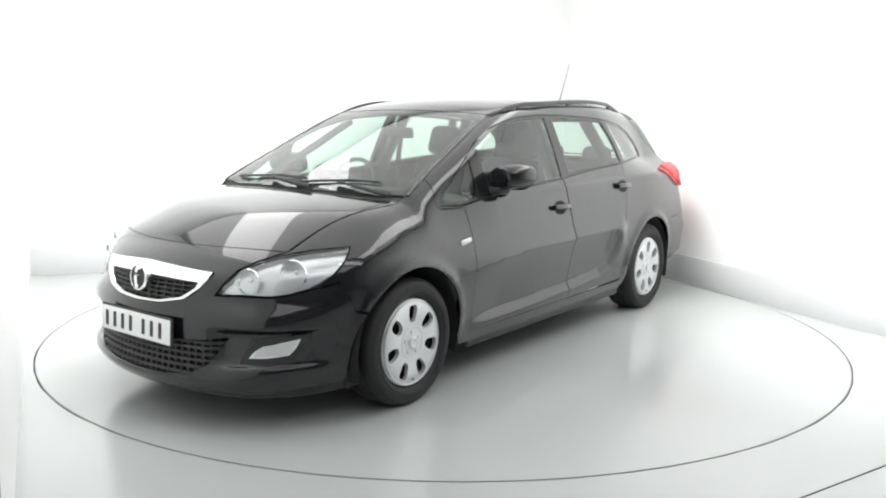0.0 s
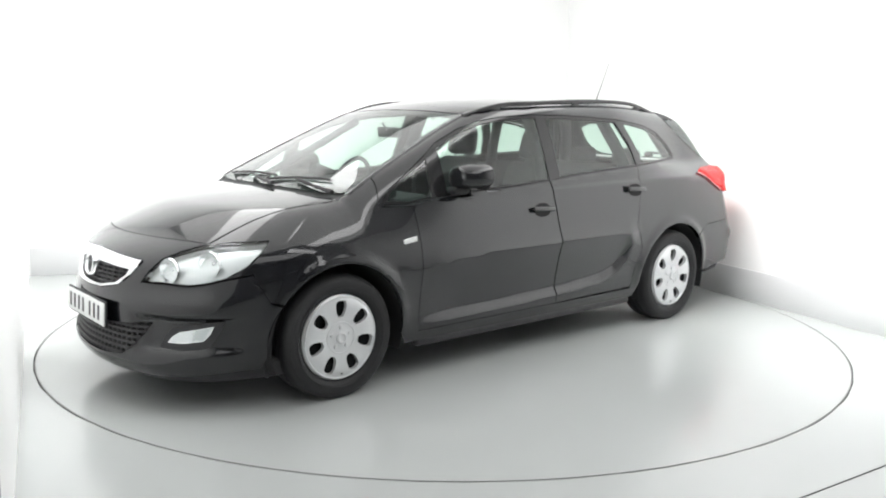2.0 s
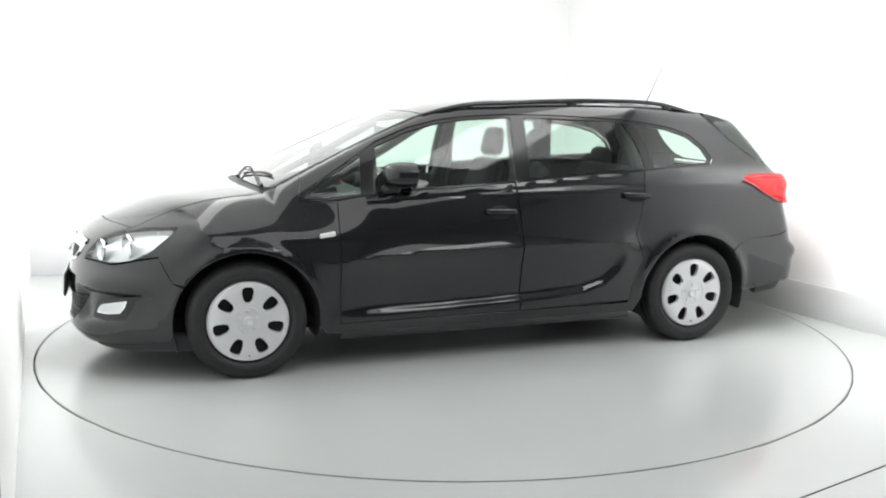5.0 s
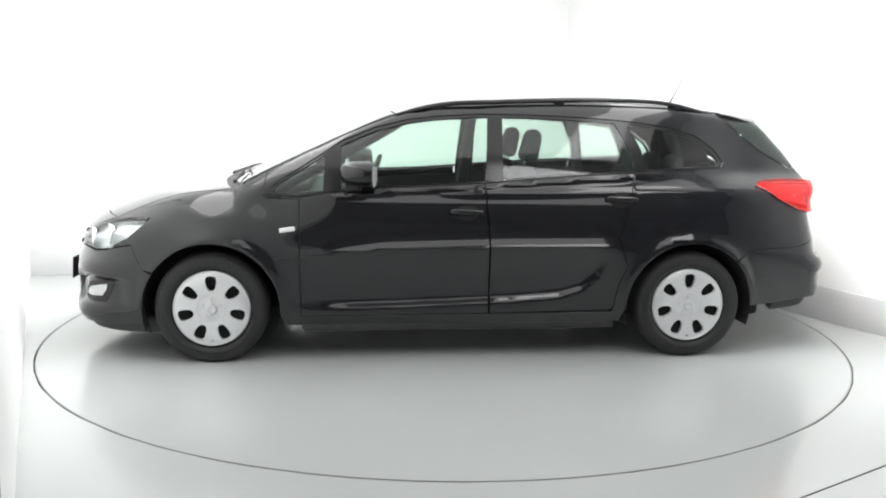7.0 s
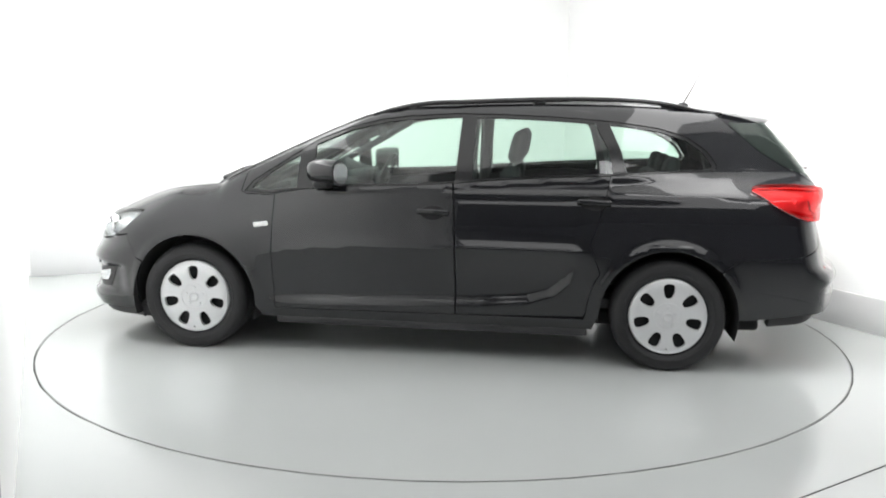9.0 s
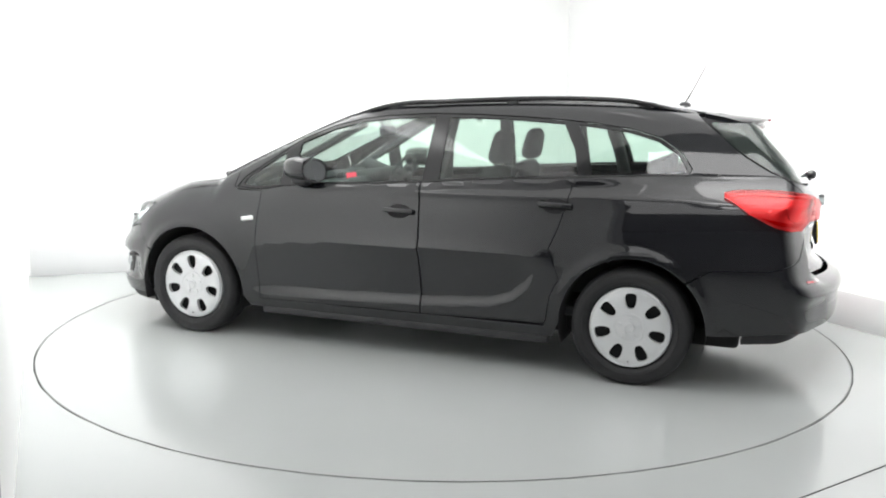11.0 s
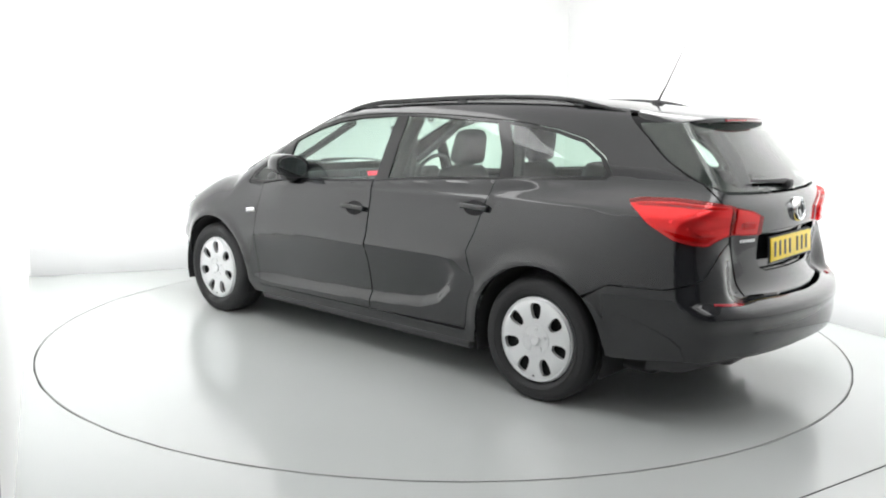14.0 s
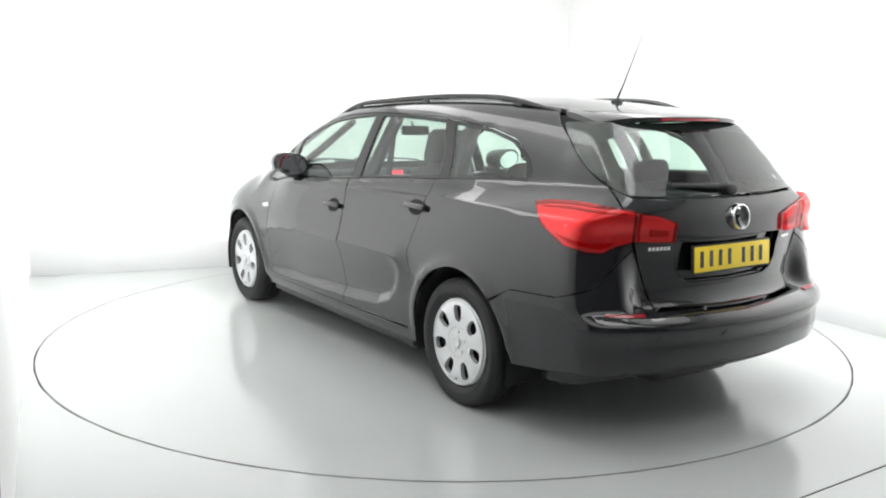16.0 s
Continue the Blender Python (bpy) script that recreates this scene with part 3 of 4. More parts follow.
    inner_half = [(0.0, 0.664), (0.12, 0.662), (0.270, 0.652), (0.262, 0.632), (0.207, 0.590), (0.11, 0.567), (0.0, 0.563)]
    skin("chrome_frame", both(grille_half), on_front, 1, M_CHROME, grille, holes=[both(inner_half)], lift=0.008, fold=0.03, width=0.02, label="bright chrome surround and bar")
    for z in (0.580, 0.600, 0.620, 0.640, 0.658):
        w = float(np.interp(z, [0.567, 0.59, 0.632, 0.66], [0.11, 0.205, 0.262, 0.268]))
        skin("slat", both([(0.0, z + 0.004), (w, z + 0.004), (w, z - 0.004), (0.0, z - 0.004)]), on_front, 1, M_PLASTIC, grille, lift=-0.008, fold=0.02, shrink=0)
    for a in np.linspace(-0.24, 0.24, 13):
        lowz = float(np.interp(abs(a), [0, 0.11, 0.207, 0.262], [0.565, 0.569, 0.592, 0.634]))
        skin("mesh_bar", [(a - 0.003, lowz), (a + 0.003, lowz), (a + 0.003, 0.66), (a - 0.003, 0.66)], on_front, 1, M_PLASTIC, grille, lift=-0.012, fold=0.015, shrink=0, width=0.04)
    badge_at(top, on_front(np.array([[0.0, 0.648]]), 1)[0], Vector((-0.98, 0, 0.12)), 0.062)
    # lower grille
    low = P("lower_grille", both(low_half), on_front, 1, M_DARK, lift=-0.04, shrink=0, fold=0, label="black honeycomb lower grille")
    for z in (0.262, 0.290, 0.318, 0.346, 0.374, 0.398):
        w = float(np.interp(z, [0.24, 0.262, 0.31, 0.385, 0.42], [0.13, 0.26, 0.322, 0.37, 0.39]))
        skin("slat", both([(0.0, z + 0.005), (w, z + 0.006), (w, z - 0.006), (0.0, z - 0.005)]), on_front, 1, M_PLASTIC, low, lift=-0.006, fold=0.03, shrink=0)
    for k, a in enumerate(np.linspace(-0.36, 0.36, 25)):
        lo = float(np.interp(abs(a), [0, 0.13, 0.264, 0.325, 0.39], [0.238, 0.243, 0.266, 0.314, 0.42]))
        hi = float(np.interp(abs(a), [0, 0.16, 0.39], [0.393, 0.396, 0.422]))
        skin("mesh_bar", [(a - 0.004, lo), (a + 0.004, lo), (a + 0.004, hi), (a - 0.004, hi)], on_front, 1, M_PLASTIC, low, lift=-0.012, fold=0.02, shrink=0, width=0.05)
    number_plate(top, "front_number_plate", Vector((-2.283, 0.0, 0.437)), -1, 3, M_WHITEPLATE, "white front number plate with dark characters")

    # rear end
    glass_half = [(0.0, 1.372), (0.35, 1.372), (0.60, 1.372), (0.822, 1.368), (0.768, 1.285), (0.712, 1.205), (0.640, 1.130), (0.59, 1.094), (0.53, 1.068), (0.35, 1.060), (0.16, 1.057), (0.0, 1.056)]
    clear_half = [(0.0, 1.335), (0.30, 1.335), (0.50, 1.325), (0.585, 1.295), (0.555, 1.20), (0.50, 1.12), (0.42, 1.088), (0.25, 1.078), (0.0, 1.075)]
    gate_half = [(0.0, 1.050), (0.16, 1.051), (0.35, 1.054), (0.52, 1.060), (0.60, 1.10), (0.555, 1.00), (0.52, 0.90), (0.49, 0.78), (0.45, 0.66), (0.425, 0.600), (0.2, 0.592), (0.0, 0.590)]
    recess_half = [(0.0, 0.882), (0.20, 0.882), (0.335, 0.876), (0.325, 0.76), (0.29, 0.712), (0.24, 0.694), (0.0, 0.690)]
    gate = P("tailgate", both(gate_half), on_rear, 1, holes=[both(recess_half)], fold=0.03)
    skin("plate_recess", both(recess_half), on_rear, 1, M_PAINT, gate, lift=-0.032, fold=-0.03, shrink=0)
    P("rear_window", both(glass_half), on_rear, 1, M_GLASS, fold=0.005, shrink=0.003, label="wraparound tinted rear window")
    P("rear_window_border", both(glass_half), on_rear, 1, M_DARK, holes=[both(clear_half)], lift=-0.006, fold=0, shrink=0.004, label="black printed glass border")
    for s in (-1, 1):
        # dark sheet added so the gap at the rear pillar looks shaded
        P("rear_gap_backing", [(0.67, 1.405), (0.95, 1.405), (0.95, 1.10), (0.62, 1.06), (0.615, 1.12), (0.65, 1.26)], on_rear, s, M_DARK, lift=-0.013, fold=0, shrink=0, label="dark sheet added behind the gap beside the wraparound glass")
    number_plate(top, "rear_number_plate", Vector((2.246, 0.0, 0.790)), 1, 4, M_YELLOWPLATE, "yellow rear number plate with dark characters")
    badge_at(top, on_rear(np.array([[0.0, 0.966]]), 1)[0], Vector((0.99, 0, 0.12)), 0.058)
    bump_top = [(0.0, 0.584), (0.2, 0.586), (0.43, 0.592), (0.455, 0.66), (0.492, 0.77), (0.52, 0.845)]
    seam_up = [(0.58, 0.80), (0.66, 0.70), (0.80, 0.648), rear_of(1.75, 0.638), rear_of(1.70, 0.607)]
    arch_r = [rear_of(*q) for q in arch(WHEEL_R, 44, 0, 0.376, 7)]
    bump_low = [rear_of(1.79, 0.300), rear_of(1.92, 0.312), (0.74, 0.335), (0.5, 0.352), (0.25, 0.362), (0.0, 0.365)]
    rear_bumper = P("rear_bumper", both(bump_top + seam_up + arch_r + bump_low), on_rear, 1, fold=0.012, shrink=0.0015)
    skin("under_panel", both([(0.0, 0.40), (0.5, 0.385), (0.85, 0.31), (0.85, 0.24), (0.5, 0.30), (0.0, 0.30)]), on_rear, 1, M_PLASTIC, rear_bumper, lift=-0.045, fold=0.05, label="matt black lower valance")
    for s in (-1, 1):
        skin("bumper_reflector", [(0.48, 0.590), (0.63, 0.602), (0.63, 0.586), (0.48, 0.576)], on_rear, s, M_DEEPRED, rear_bumper, lift=0.004, fold=0.006, width=0.02, label="slim red reflector")
        lamp = P("tail_lamp", LAMP_R, on_rear, s, M_REFLECT, lift=0.004, fold=0.02, width=0.02, label="red tail lamp wrapping round the corner")
        skin("lens", LAMP_R, on_rear, s, M_REDGLASS, lamp, lift=0.026, fold=0.024, width=0.02, label="clear red lens")
        skin("brake_chamber", [(0.60, 0.985), (0.66, 1.000), (0.72, 0.96), (0.705, 0.90), (0.655, 0.875), (0.60, 0.895), (0.575, 0.94)], on_rear, s, M_REFLECT, lamp, lift=0.012, fold=0.008, width=0.015)
        skin("lower_band", [(0.585, 0.882), (0.645, 0.850), (0.755, 0.872), (0.82, 0.915), (0.70, 0.884)], on_rear, s, M_DEEPRED, lamp, lift=0.011, fold=0.006, width=0.02)
        skin("upper_band", [(0.55, 1.004), (0.73, 1.014), (0.88, 1.004), (0.73, 1.002), (0.56, 0.992)], on_rear, s, M_DEEPRED, lamp, lift=0.011, fold=0.006, width=0.02)
        lamp = P("tail_lamp_inner", LAMP_R_IN, on_rear, s, M_REFLECT, lift=0.004, fold=0.02, width=0.02, label="inner half of the red tail lamp")
        skin("lens", LAMP_R_IN, on_rear, s, M_REDGLASS, lamp, lift=0.025, fold=0.023, width=0.02, label="clear red lens")
        skin("reversing_lens", [(0.46, 0.938), (0.375, 0.928), (0.378, 0.90), (0.46, 0.900)], on_rear, s, M_DEEPRED, lamp, lift=0.012, fold=0.006, width=0.02)
        skin("lamp_divider", [(0.506, 0.998), (0.494, 0.996), (0.498, 0.882), (0.510, 0.882)], on_rear, s, M_DEEPRED, lamp, lift=0.012, fold=0.006, width=0.02)
    # model badges, unreadable
    for s, a0, w in ((-1, 0.455, 0.10), (1, 0.44, 0.08)):
        for k in range(6):
            a = a0 - k * w / 6
            skin("badge_bar", [(a, 0.856), (a - w / 9, 0.856), (a - w / 9, 0.842), (a, 0.842)], on_rear, s, M_CHROME, gate, lift=0.003, fold=0.003, shrink=0, width=0.02)

    # sides
    for s in (-1, 1):
        fender = ([hood_seam(x) for x in np.linspace(-1.90, -1.26, 10)] + [screen_seam(x) for x in (-1.20, -1.15, -1.10, -1.06)] + [(-1.085, 0.935), (-1.05, 0.918), (-0.885, 0.915)] + DOOR_FRONT[::-1]
                  + [(-0.885, 0.215), (-0.955, 0.212)] + arch(WHEEL_F, -5, 146) + [(-1.735, 0.525), (-1.80, 0.66)] + [q for q in head_back[9:3:-1]])
        P("front_wing", fender, on_side, s, shrink=0.002)
        door_low = 0.262
        f_door = DOOR_FRONT + [(-0.70, 0.956)] + [q for q in BELT[::-1] if -0.6 < q[0] < 0.16] + [(0.165, 0.9), (0.178, 0.70), (0.185, 0.45), (0.185, 0.27)]
        door = P("front_door", f_door, on_side, s, width=0.018)
        r_door = [(0.189, 0.27), (0.189, 0.45), (0.182, 0.70), (0.169, 0.9), (0.16, 1.009)] + [q for q in BELT[::-1] if 0.3 < q[0] < 1.0] + REAR_SEAM + arch(WHEEL_R, 148, 178, 0.445, 7) + [(0.905, 0.285)]
        door_r = P("rear_door", r_door, on_side, s, width=0.018)
        for d, x, z in ((door, 0.05, 0.852), (door_r, 0.942, 0.926)):
            y = float(side_at(x, z)) * s
            bm = rounded((0.185, 0.022, 0.030), (x, y + 0.018 * s, z), 0.009, (0, 2, 0))
            rounded((0.024, 0.026, 0.018), (x - 0.074, y + 0.006 * s, z), 0.006, bm=bm)
            rounded((0.024, 0.026, 0.018), (x + 0.074, y + 0.006 * s, z), 0.006, bm=bm)
            part("handle", bm, M_PAINT, d)
            # flat dark patch: the grip hollow's shade put into colour
            skin("handle_shade", [(x + 0.072 * math.cos(k), z - 0.006 + 0.040 * math.sin(k)) for k in np.linspace(0, 2 * math.pi, 16, endpoint=False)], on_side, s, M_DARK, d, lift=0.002, fold=0.003, shrink=0, width=0.02)
        # body side: pillars, roof edge, rear quarter, sill
        outer = ([(-1.05, 0.965)] + [screen_seam(x) for x in np.linspace(-1.035, -0.34, 14)] + [roof_seam(x) for x in np.linspace(-0.27, 1.60, 20)]
                 + [(1.650, 1.376), (1.70, 1.334), (1.76, 1.288), (1.76, 0.640), (1.70, 0.609)] + arch(WHEEL_R, 46, 180) + [(0.955, 0.212), (-0.88, 0.205), (-0.88, 0.258)])
        hole = DOOR_FRONT[:1] + DOOR_FRONT[1:] + [(-0.95, 0.926)] + DLO_TOP + [q for q in BELT[1:3]] + REAR_SEAM + arch(WHEEL_R, 148, 178, 0.445, 7) + [(0.905, 0.272)]
        P("body_side", [screen_seam(-1.058)] + outer[1:-2] + [(-0.955, 0.205), (-0.955, 0.216), (-0.89, 0.22), (-0.89, 0.915), (-1.06, 0.922), (-1.085, 0.935)], on_side, s, holes=[hole], shrink=0.002, label="black body side with pillars and rear wing")
        corner = [rear_of(1.745, z) for z in np.linspace(0.64, 1.285, 9)] + [(0.772, 1.283), (0.716, 1.203), (0.644, 1.128), (0.605, 1.10), (0.560, 1.00), (0.525, 0.90), (0.523, 0.848), (0.585, 0.803), (0.665, 0.705), (0.80, 0.650)]
        P("rear_wing_corner", corner, on_rear, s, shrink=0.0015)
        # side glass and pillars
        f_glass = [(-0.655, 0.968), (-0.655, 1.226), (-0.637, 1.236)] + [q for q in DLO_TOP if -0.5 < q[0] < 0.12] + [(0.195, 1.386), (0.168, 1.017), (-0.1, 0.997), (-0.413, 0.984)]
        P("front_door_window", f_glass, on_side, s, M_GLASS, lift=-0.008, fold=0.004, width=0.05, label="tinted door window")
        r_glass = [(0.255, 1.026), (0.268, 1.388), (0.441, 1.386), (0.70, 1.377), (0.930, 1.364), (1.020, 1.21), (1.050, 1.076), (0.689, 1.056)]
        P("rear_door_window", r_glass, on_side, s, M_GLASS, lift=-0.008, fold=0.004, width=0.05, label="tinted door window")
        q_glass = [(1.112, 1.082), (1.080, 1.20), (1.000, 1.352), (1.086, 1.350), (1.283, 1.322), (1.44, 1.277), (1.55, 1.203), (1.602, 1.13), (1.588, 1.104), (1.36, 1.094)]
        P("rear_side_window", q_glass, on_side, s, M_GLASS, lift=-0.006, fold=0.004, width=0.05, label="tinted rear side window with curved end")
        tri = [(-1.045, 0.945), (-1.01, 0.99), (-0.864, 1.088), (-0.735, 1.170), (-0.745, 0.962), (-0.90, 0.938)]
        P("quarter_light", tri, on_side, s, M_GLASS, lift=-0.006, fold=0.004, width=0.04, label="small three-cornered front window")
        P("window_post", [(-0.75, 0.955), (-0.74, 1.178), (-0.650, 1.230), (-0.650, 0.962)], on_side, s, M_GLOSS, lift=-0.002, fold=0.02, shrink=0.001)
        P("door_pillar", [(0.162, 1.008), (0.188, 1.392), (0.275, 1.392), (0.262, 1.022), (0.2, 1.014)], on_side, s, M_GLOSS, lift=-0.003, fold=0.02, shrink=0.001, label="gloss black centre pillar")
        P("rear_pillar", [(1.043, 1.072), (1.013, 1.21), (0.922, 1.372), (1.010, 1.362), (1.087, 1.20), (1.119, 1.078)], on_side, s, M_GLOSS, lift=-0.003, fold=0.02, shrink=0.001, label="gloss black rear pillar")
        frame_out = DLO_TOP + BELT[1:-1]
        frame_in = [(-1.02, 0.952), (-1.0, 0.985), (-0.86, 1.078), (-0.637, 1.216), (-0.454, 1.294), (-0.276, 1.338), (-0.111, 1.360), (0.15, 1.375), (0.441, 1.374), (0.70, 1.365), (0.957, 1.349), (1.086, 1.338), (1.283, 1.311), (1.437, 1.266),
                    (1.54, 1.196), (1.584, 1.13), (1.575, 1.113), (1.36, 1.102), (1.102, 1.088), (0.689, 1.066), (0.37, 1.044), (0.154, 1.025), (-0.1, 1.007), (-0.413, 0.994), (-0.70, 0.974), (-0.90, 0.946)]
        P("window_frame", frame_out, on_side, s, M_GLOSS, holes=[frame_in], lift=-0.004, fold=0.015, shrink=0.002, width=0.025, label="black window frame and seals")
        # door trim, and a dark sheet added behind the wing to shade its seams
        liner = [(-0.93, 0.24), (-0.95, 0.91), (-0.66, 0.945), (0.15, 0.99), (1.0, 1.05), (1.72, 1.06), (1.80, 0.62)] + arch(WHEEL_R, 46, 180, 0.46, 14) + [(0.9, 0.24)]
        P("door_trim", liner, on_side, s, M_TRIM, lift=-0.06, fold=0, shrink=0, width=0.06)
        P("wing_seam_backing", [(-1.78, 0.62), (-1.7, 0.76), (-1.3, 0.86), (-0.9, 0.88), (-0.87, 0.25)] + arch(WHEEL_F, 0, 140, 0.43, 14), on_side, s, M_DARK, lift=-0.03, fold=0, shrink=0, width=0.08)
        # side lamp
        y = float(side_at(-0.947, 0.752)) * s
        part("side_indicator", rounded((0.085, 0.010, 0.026), (-0.945, y + 0.003 * s, 0.753), 0.005, (0, -8, 0)), M_WHITEPLATE, top, "small clear side indicator")
        mirror(top, s)
        # trim strip along the windscreen's edge
        strip = [(x, s * float(screen_edge(x)), float(top_at(x, float(screen_edge(x)))) - 0.004) for x in np.linspace(-1.20, -0.36, 18)]
        part("screen_trim", tube(strip, 0.012, 8, None, 0.8), M_PAINT, top, "black strip along the windscreen")
        # roof rail
        xs = np.linspace(-0.40, 1.62, 26)
        rail = []
        for x in xs:
            y = float(roof_edge(x)) + 0.016
            up = 0.030 * float(step((x + 0.42) / 0.5) * step((1.64 - x) / 0.42)) - 0.006
            rail.append((x, s * y, float(top_at(x, y)) + up))
        part("roof_rail", tube(rail, [0.004, 0.008, 0.010] + [0.0115] * 20 + [0.010, 0.008, 0.004], 8, None, 1.15), M_GLOSS, top, "black roof rail")
        for x in (-0.10, 0.62, 1.34):
            y = s * (roof_edge(x) + 0.015)
            part("rail_foot", rounded((0.07, 0.013, 0.036), (x, y, float(top_at(x, y)) + 0.004), 0.008), M_GLOSS, top)
        # arch linings
        for cx in (WHEEL_F, WHEEL_R):
            bm = bmesh.new()
            rows = []
            for a in np.linspace(-18, 198, 28):
                c, q = math.cos(radians(a)), math.sin(radians(a))
                rows.append([bm.verts.new((cx + 0.379 * c, s * yy, HUB + 0.379 * q)) for yy in (0.86, 0.74, 0.52)] + [bm.verts.new((cx + 0.05 * c, s * 0.515, HUB + 0.05 * q))])
            for a, b in zip(rows, rows[1:]):
                for k in range(3):
                    bm.faces.new((a[k], a[k + 1], b[k + 1], b[k]))
            part("arch_liner", bm, M_DARK, top)
        part("mud_flap", rounded((0.012, 0.16, 0.07), (-1.725, s * 0.70, 0.185), 0.004, (0, -8, 0)), M_PLASTIC, top)
        part("sill_strip", rounded((1.80, 0.05, 0.05), (0.03, s * 0.815, 0.195), 0.015), M_PLASTIC, top, "matt black sill edge")
    for k, (x, s) in enumerate(((WHEEL_F, -1), (WHEEL_R, -1), (WHEEL_F, 1), (WHEEL_R, 1))):
        wheel(top, x, s)
    # underside
    bm = rounded((3.7, 1.30, 0.10), (0.05, 0, 0.245), 0.03)
    rounded((0.5, 1.2, 0.12), (2.0, 0, 0.40), 0.03, bm=bm)
    rounded((0.4, 1.0, 0.10), (-1.80, 0, 0.24), 0.03, bm=bm)
    part("underbody", bm, M_DARK, top)
    part("silencer", rounded((0.30, 0.55, 0.14), (1.98, -0.05, 0.275), 0.05), M_PLASTIC, top, "dark silencer box under the tail")
    spoiler(top)
    fittings(top)
    cabin(top)
    return top


def badge_at(top, c, n, r):
    """A round chrome badge: a ring with a plain bent bar across it."""
    c, n = Vector(c), n.normalized()
    m = Matrix.Translation(c + n * 0.012) @ Vector((0, 1, 0)).rotation_difference(n).to_matrix().to_4x4()
    ring = turned([(r, 0.0), (r * 0.96, 0.010), (r * 0.86, 0.012), (r * 0.80, 0.002), (r * 0.84, -0.01), (r, -0.02)], 36, None, True)
    badge = part("badge", shift(ring, m), M_CHROME, top, "round chrome badge")
    part("backing", shift(turned([(r * 0.86, -0.004), (r * 0.5, -0.002), (0.001, -0.002)], 28), m), M_INK, badge, "dark badge centre")
    bend = [(r * 0.62 * math.cos(a) * (0.55 + 0.45 * math.sin(a * 0.5)), 0.004, r * 0.72 * math.sin(a)) for a in np.linspace(-2.2, 1.9, 12)]
    part("emblem", shift(tube(bend, [r * 0.09] + [r * 0.20] * 10 + [r * 0.08], 6), m), M_CHROME, badge)


def number_plate(top, name, c, way, lean, mat, label):
    """A plate whose characters are plain bars."""
    w, h = 0.52, 0.111
    turn = Matrix.Translation(c) @ pose(0, 0, 0, 0, lean * -way, 0)
    plate = part(name, shift(rounded((0.006, w, h), (way * 0.006, 0, 0), 0.0025), turn), mat, top, label)
    for k in range(7):
        y = (-0.215 + k * 0.062 + (0.035 if k > 3 else 0)) * way
        bar = shift(rounded((0.002, 0.022, 0.070), (way * 0.0105, y, 0), 0.0006, (0, 0, 0), 1), turn)
        part("character_bar", bar, M_INK, plate)
    part("plate_holder", shift(rounded((0.010, w + 0.016, h + 0.016), (way * -0.002, 0, 0), 0.003), turn), M_PLASTIC, plate)


def mirror(top, s):
    bm = bmesh.new()
    bmesh.ops.create_uvsphere(bm, u_segments=28, v_segments=18, radius=1.0)
    for v in bm.verts:
        q = v.co
        k = (abs(q.x) ** 2.6 + abs(q.y) ** 2.6 + abs(q.z) ** 2.6) ** (-1 / 2.6)
        q = q * k
        x = max(-0.105, min(q.x * 0.135 + (0.012 if q.x > 0 else 0), 0.068))
        v.co = (x, q.y * 0.116 * (1 - 0.12 * (x < 0) * abs(x) / 0.1), q.z * (0.078 if q.z > 0 else 0.058) + 0.010 * q.y * s)
    place = pose(-0.535, s * 0.880, 1.055, 0, 0, s * 10)
    body = part("door_mirror", shift(bm, place), M_PAINT, top, "black door mirror")
    ring = [(0.064, 0.101 * math.cos(k), 0.064 * math.sin(k) + 0.010 * s * math.cos(k)) for k in np.linspace(0, 2 * math.pi, 28, endpoint=False)]
    part("bezel", shift(tube(ring, 0.007, 6, None, 1.0, True), place), M_PLASTIC, body)
    bm = bmesh.new()
    vs = [bm.verts.new((0.0705, 0.098 * math.cos(k), 0.061 * math.sin(k) + 0.010 * s * math.cos(k))) for k in np.linspace(0, 2 * math.pi, 28, endpoint=False)]
    bm.faces.new(vs)
    part("mirror_glass", shift(bm, place), M_MIRROR, body)
    part("arm", rounded((0.10, 0.12, 0.045), (-0.585, s * 0.815, 0.985), 0.02, (s * 8, 0, s * 8)), M_PLASTIC, body)


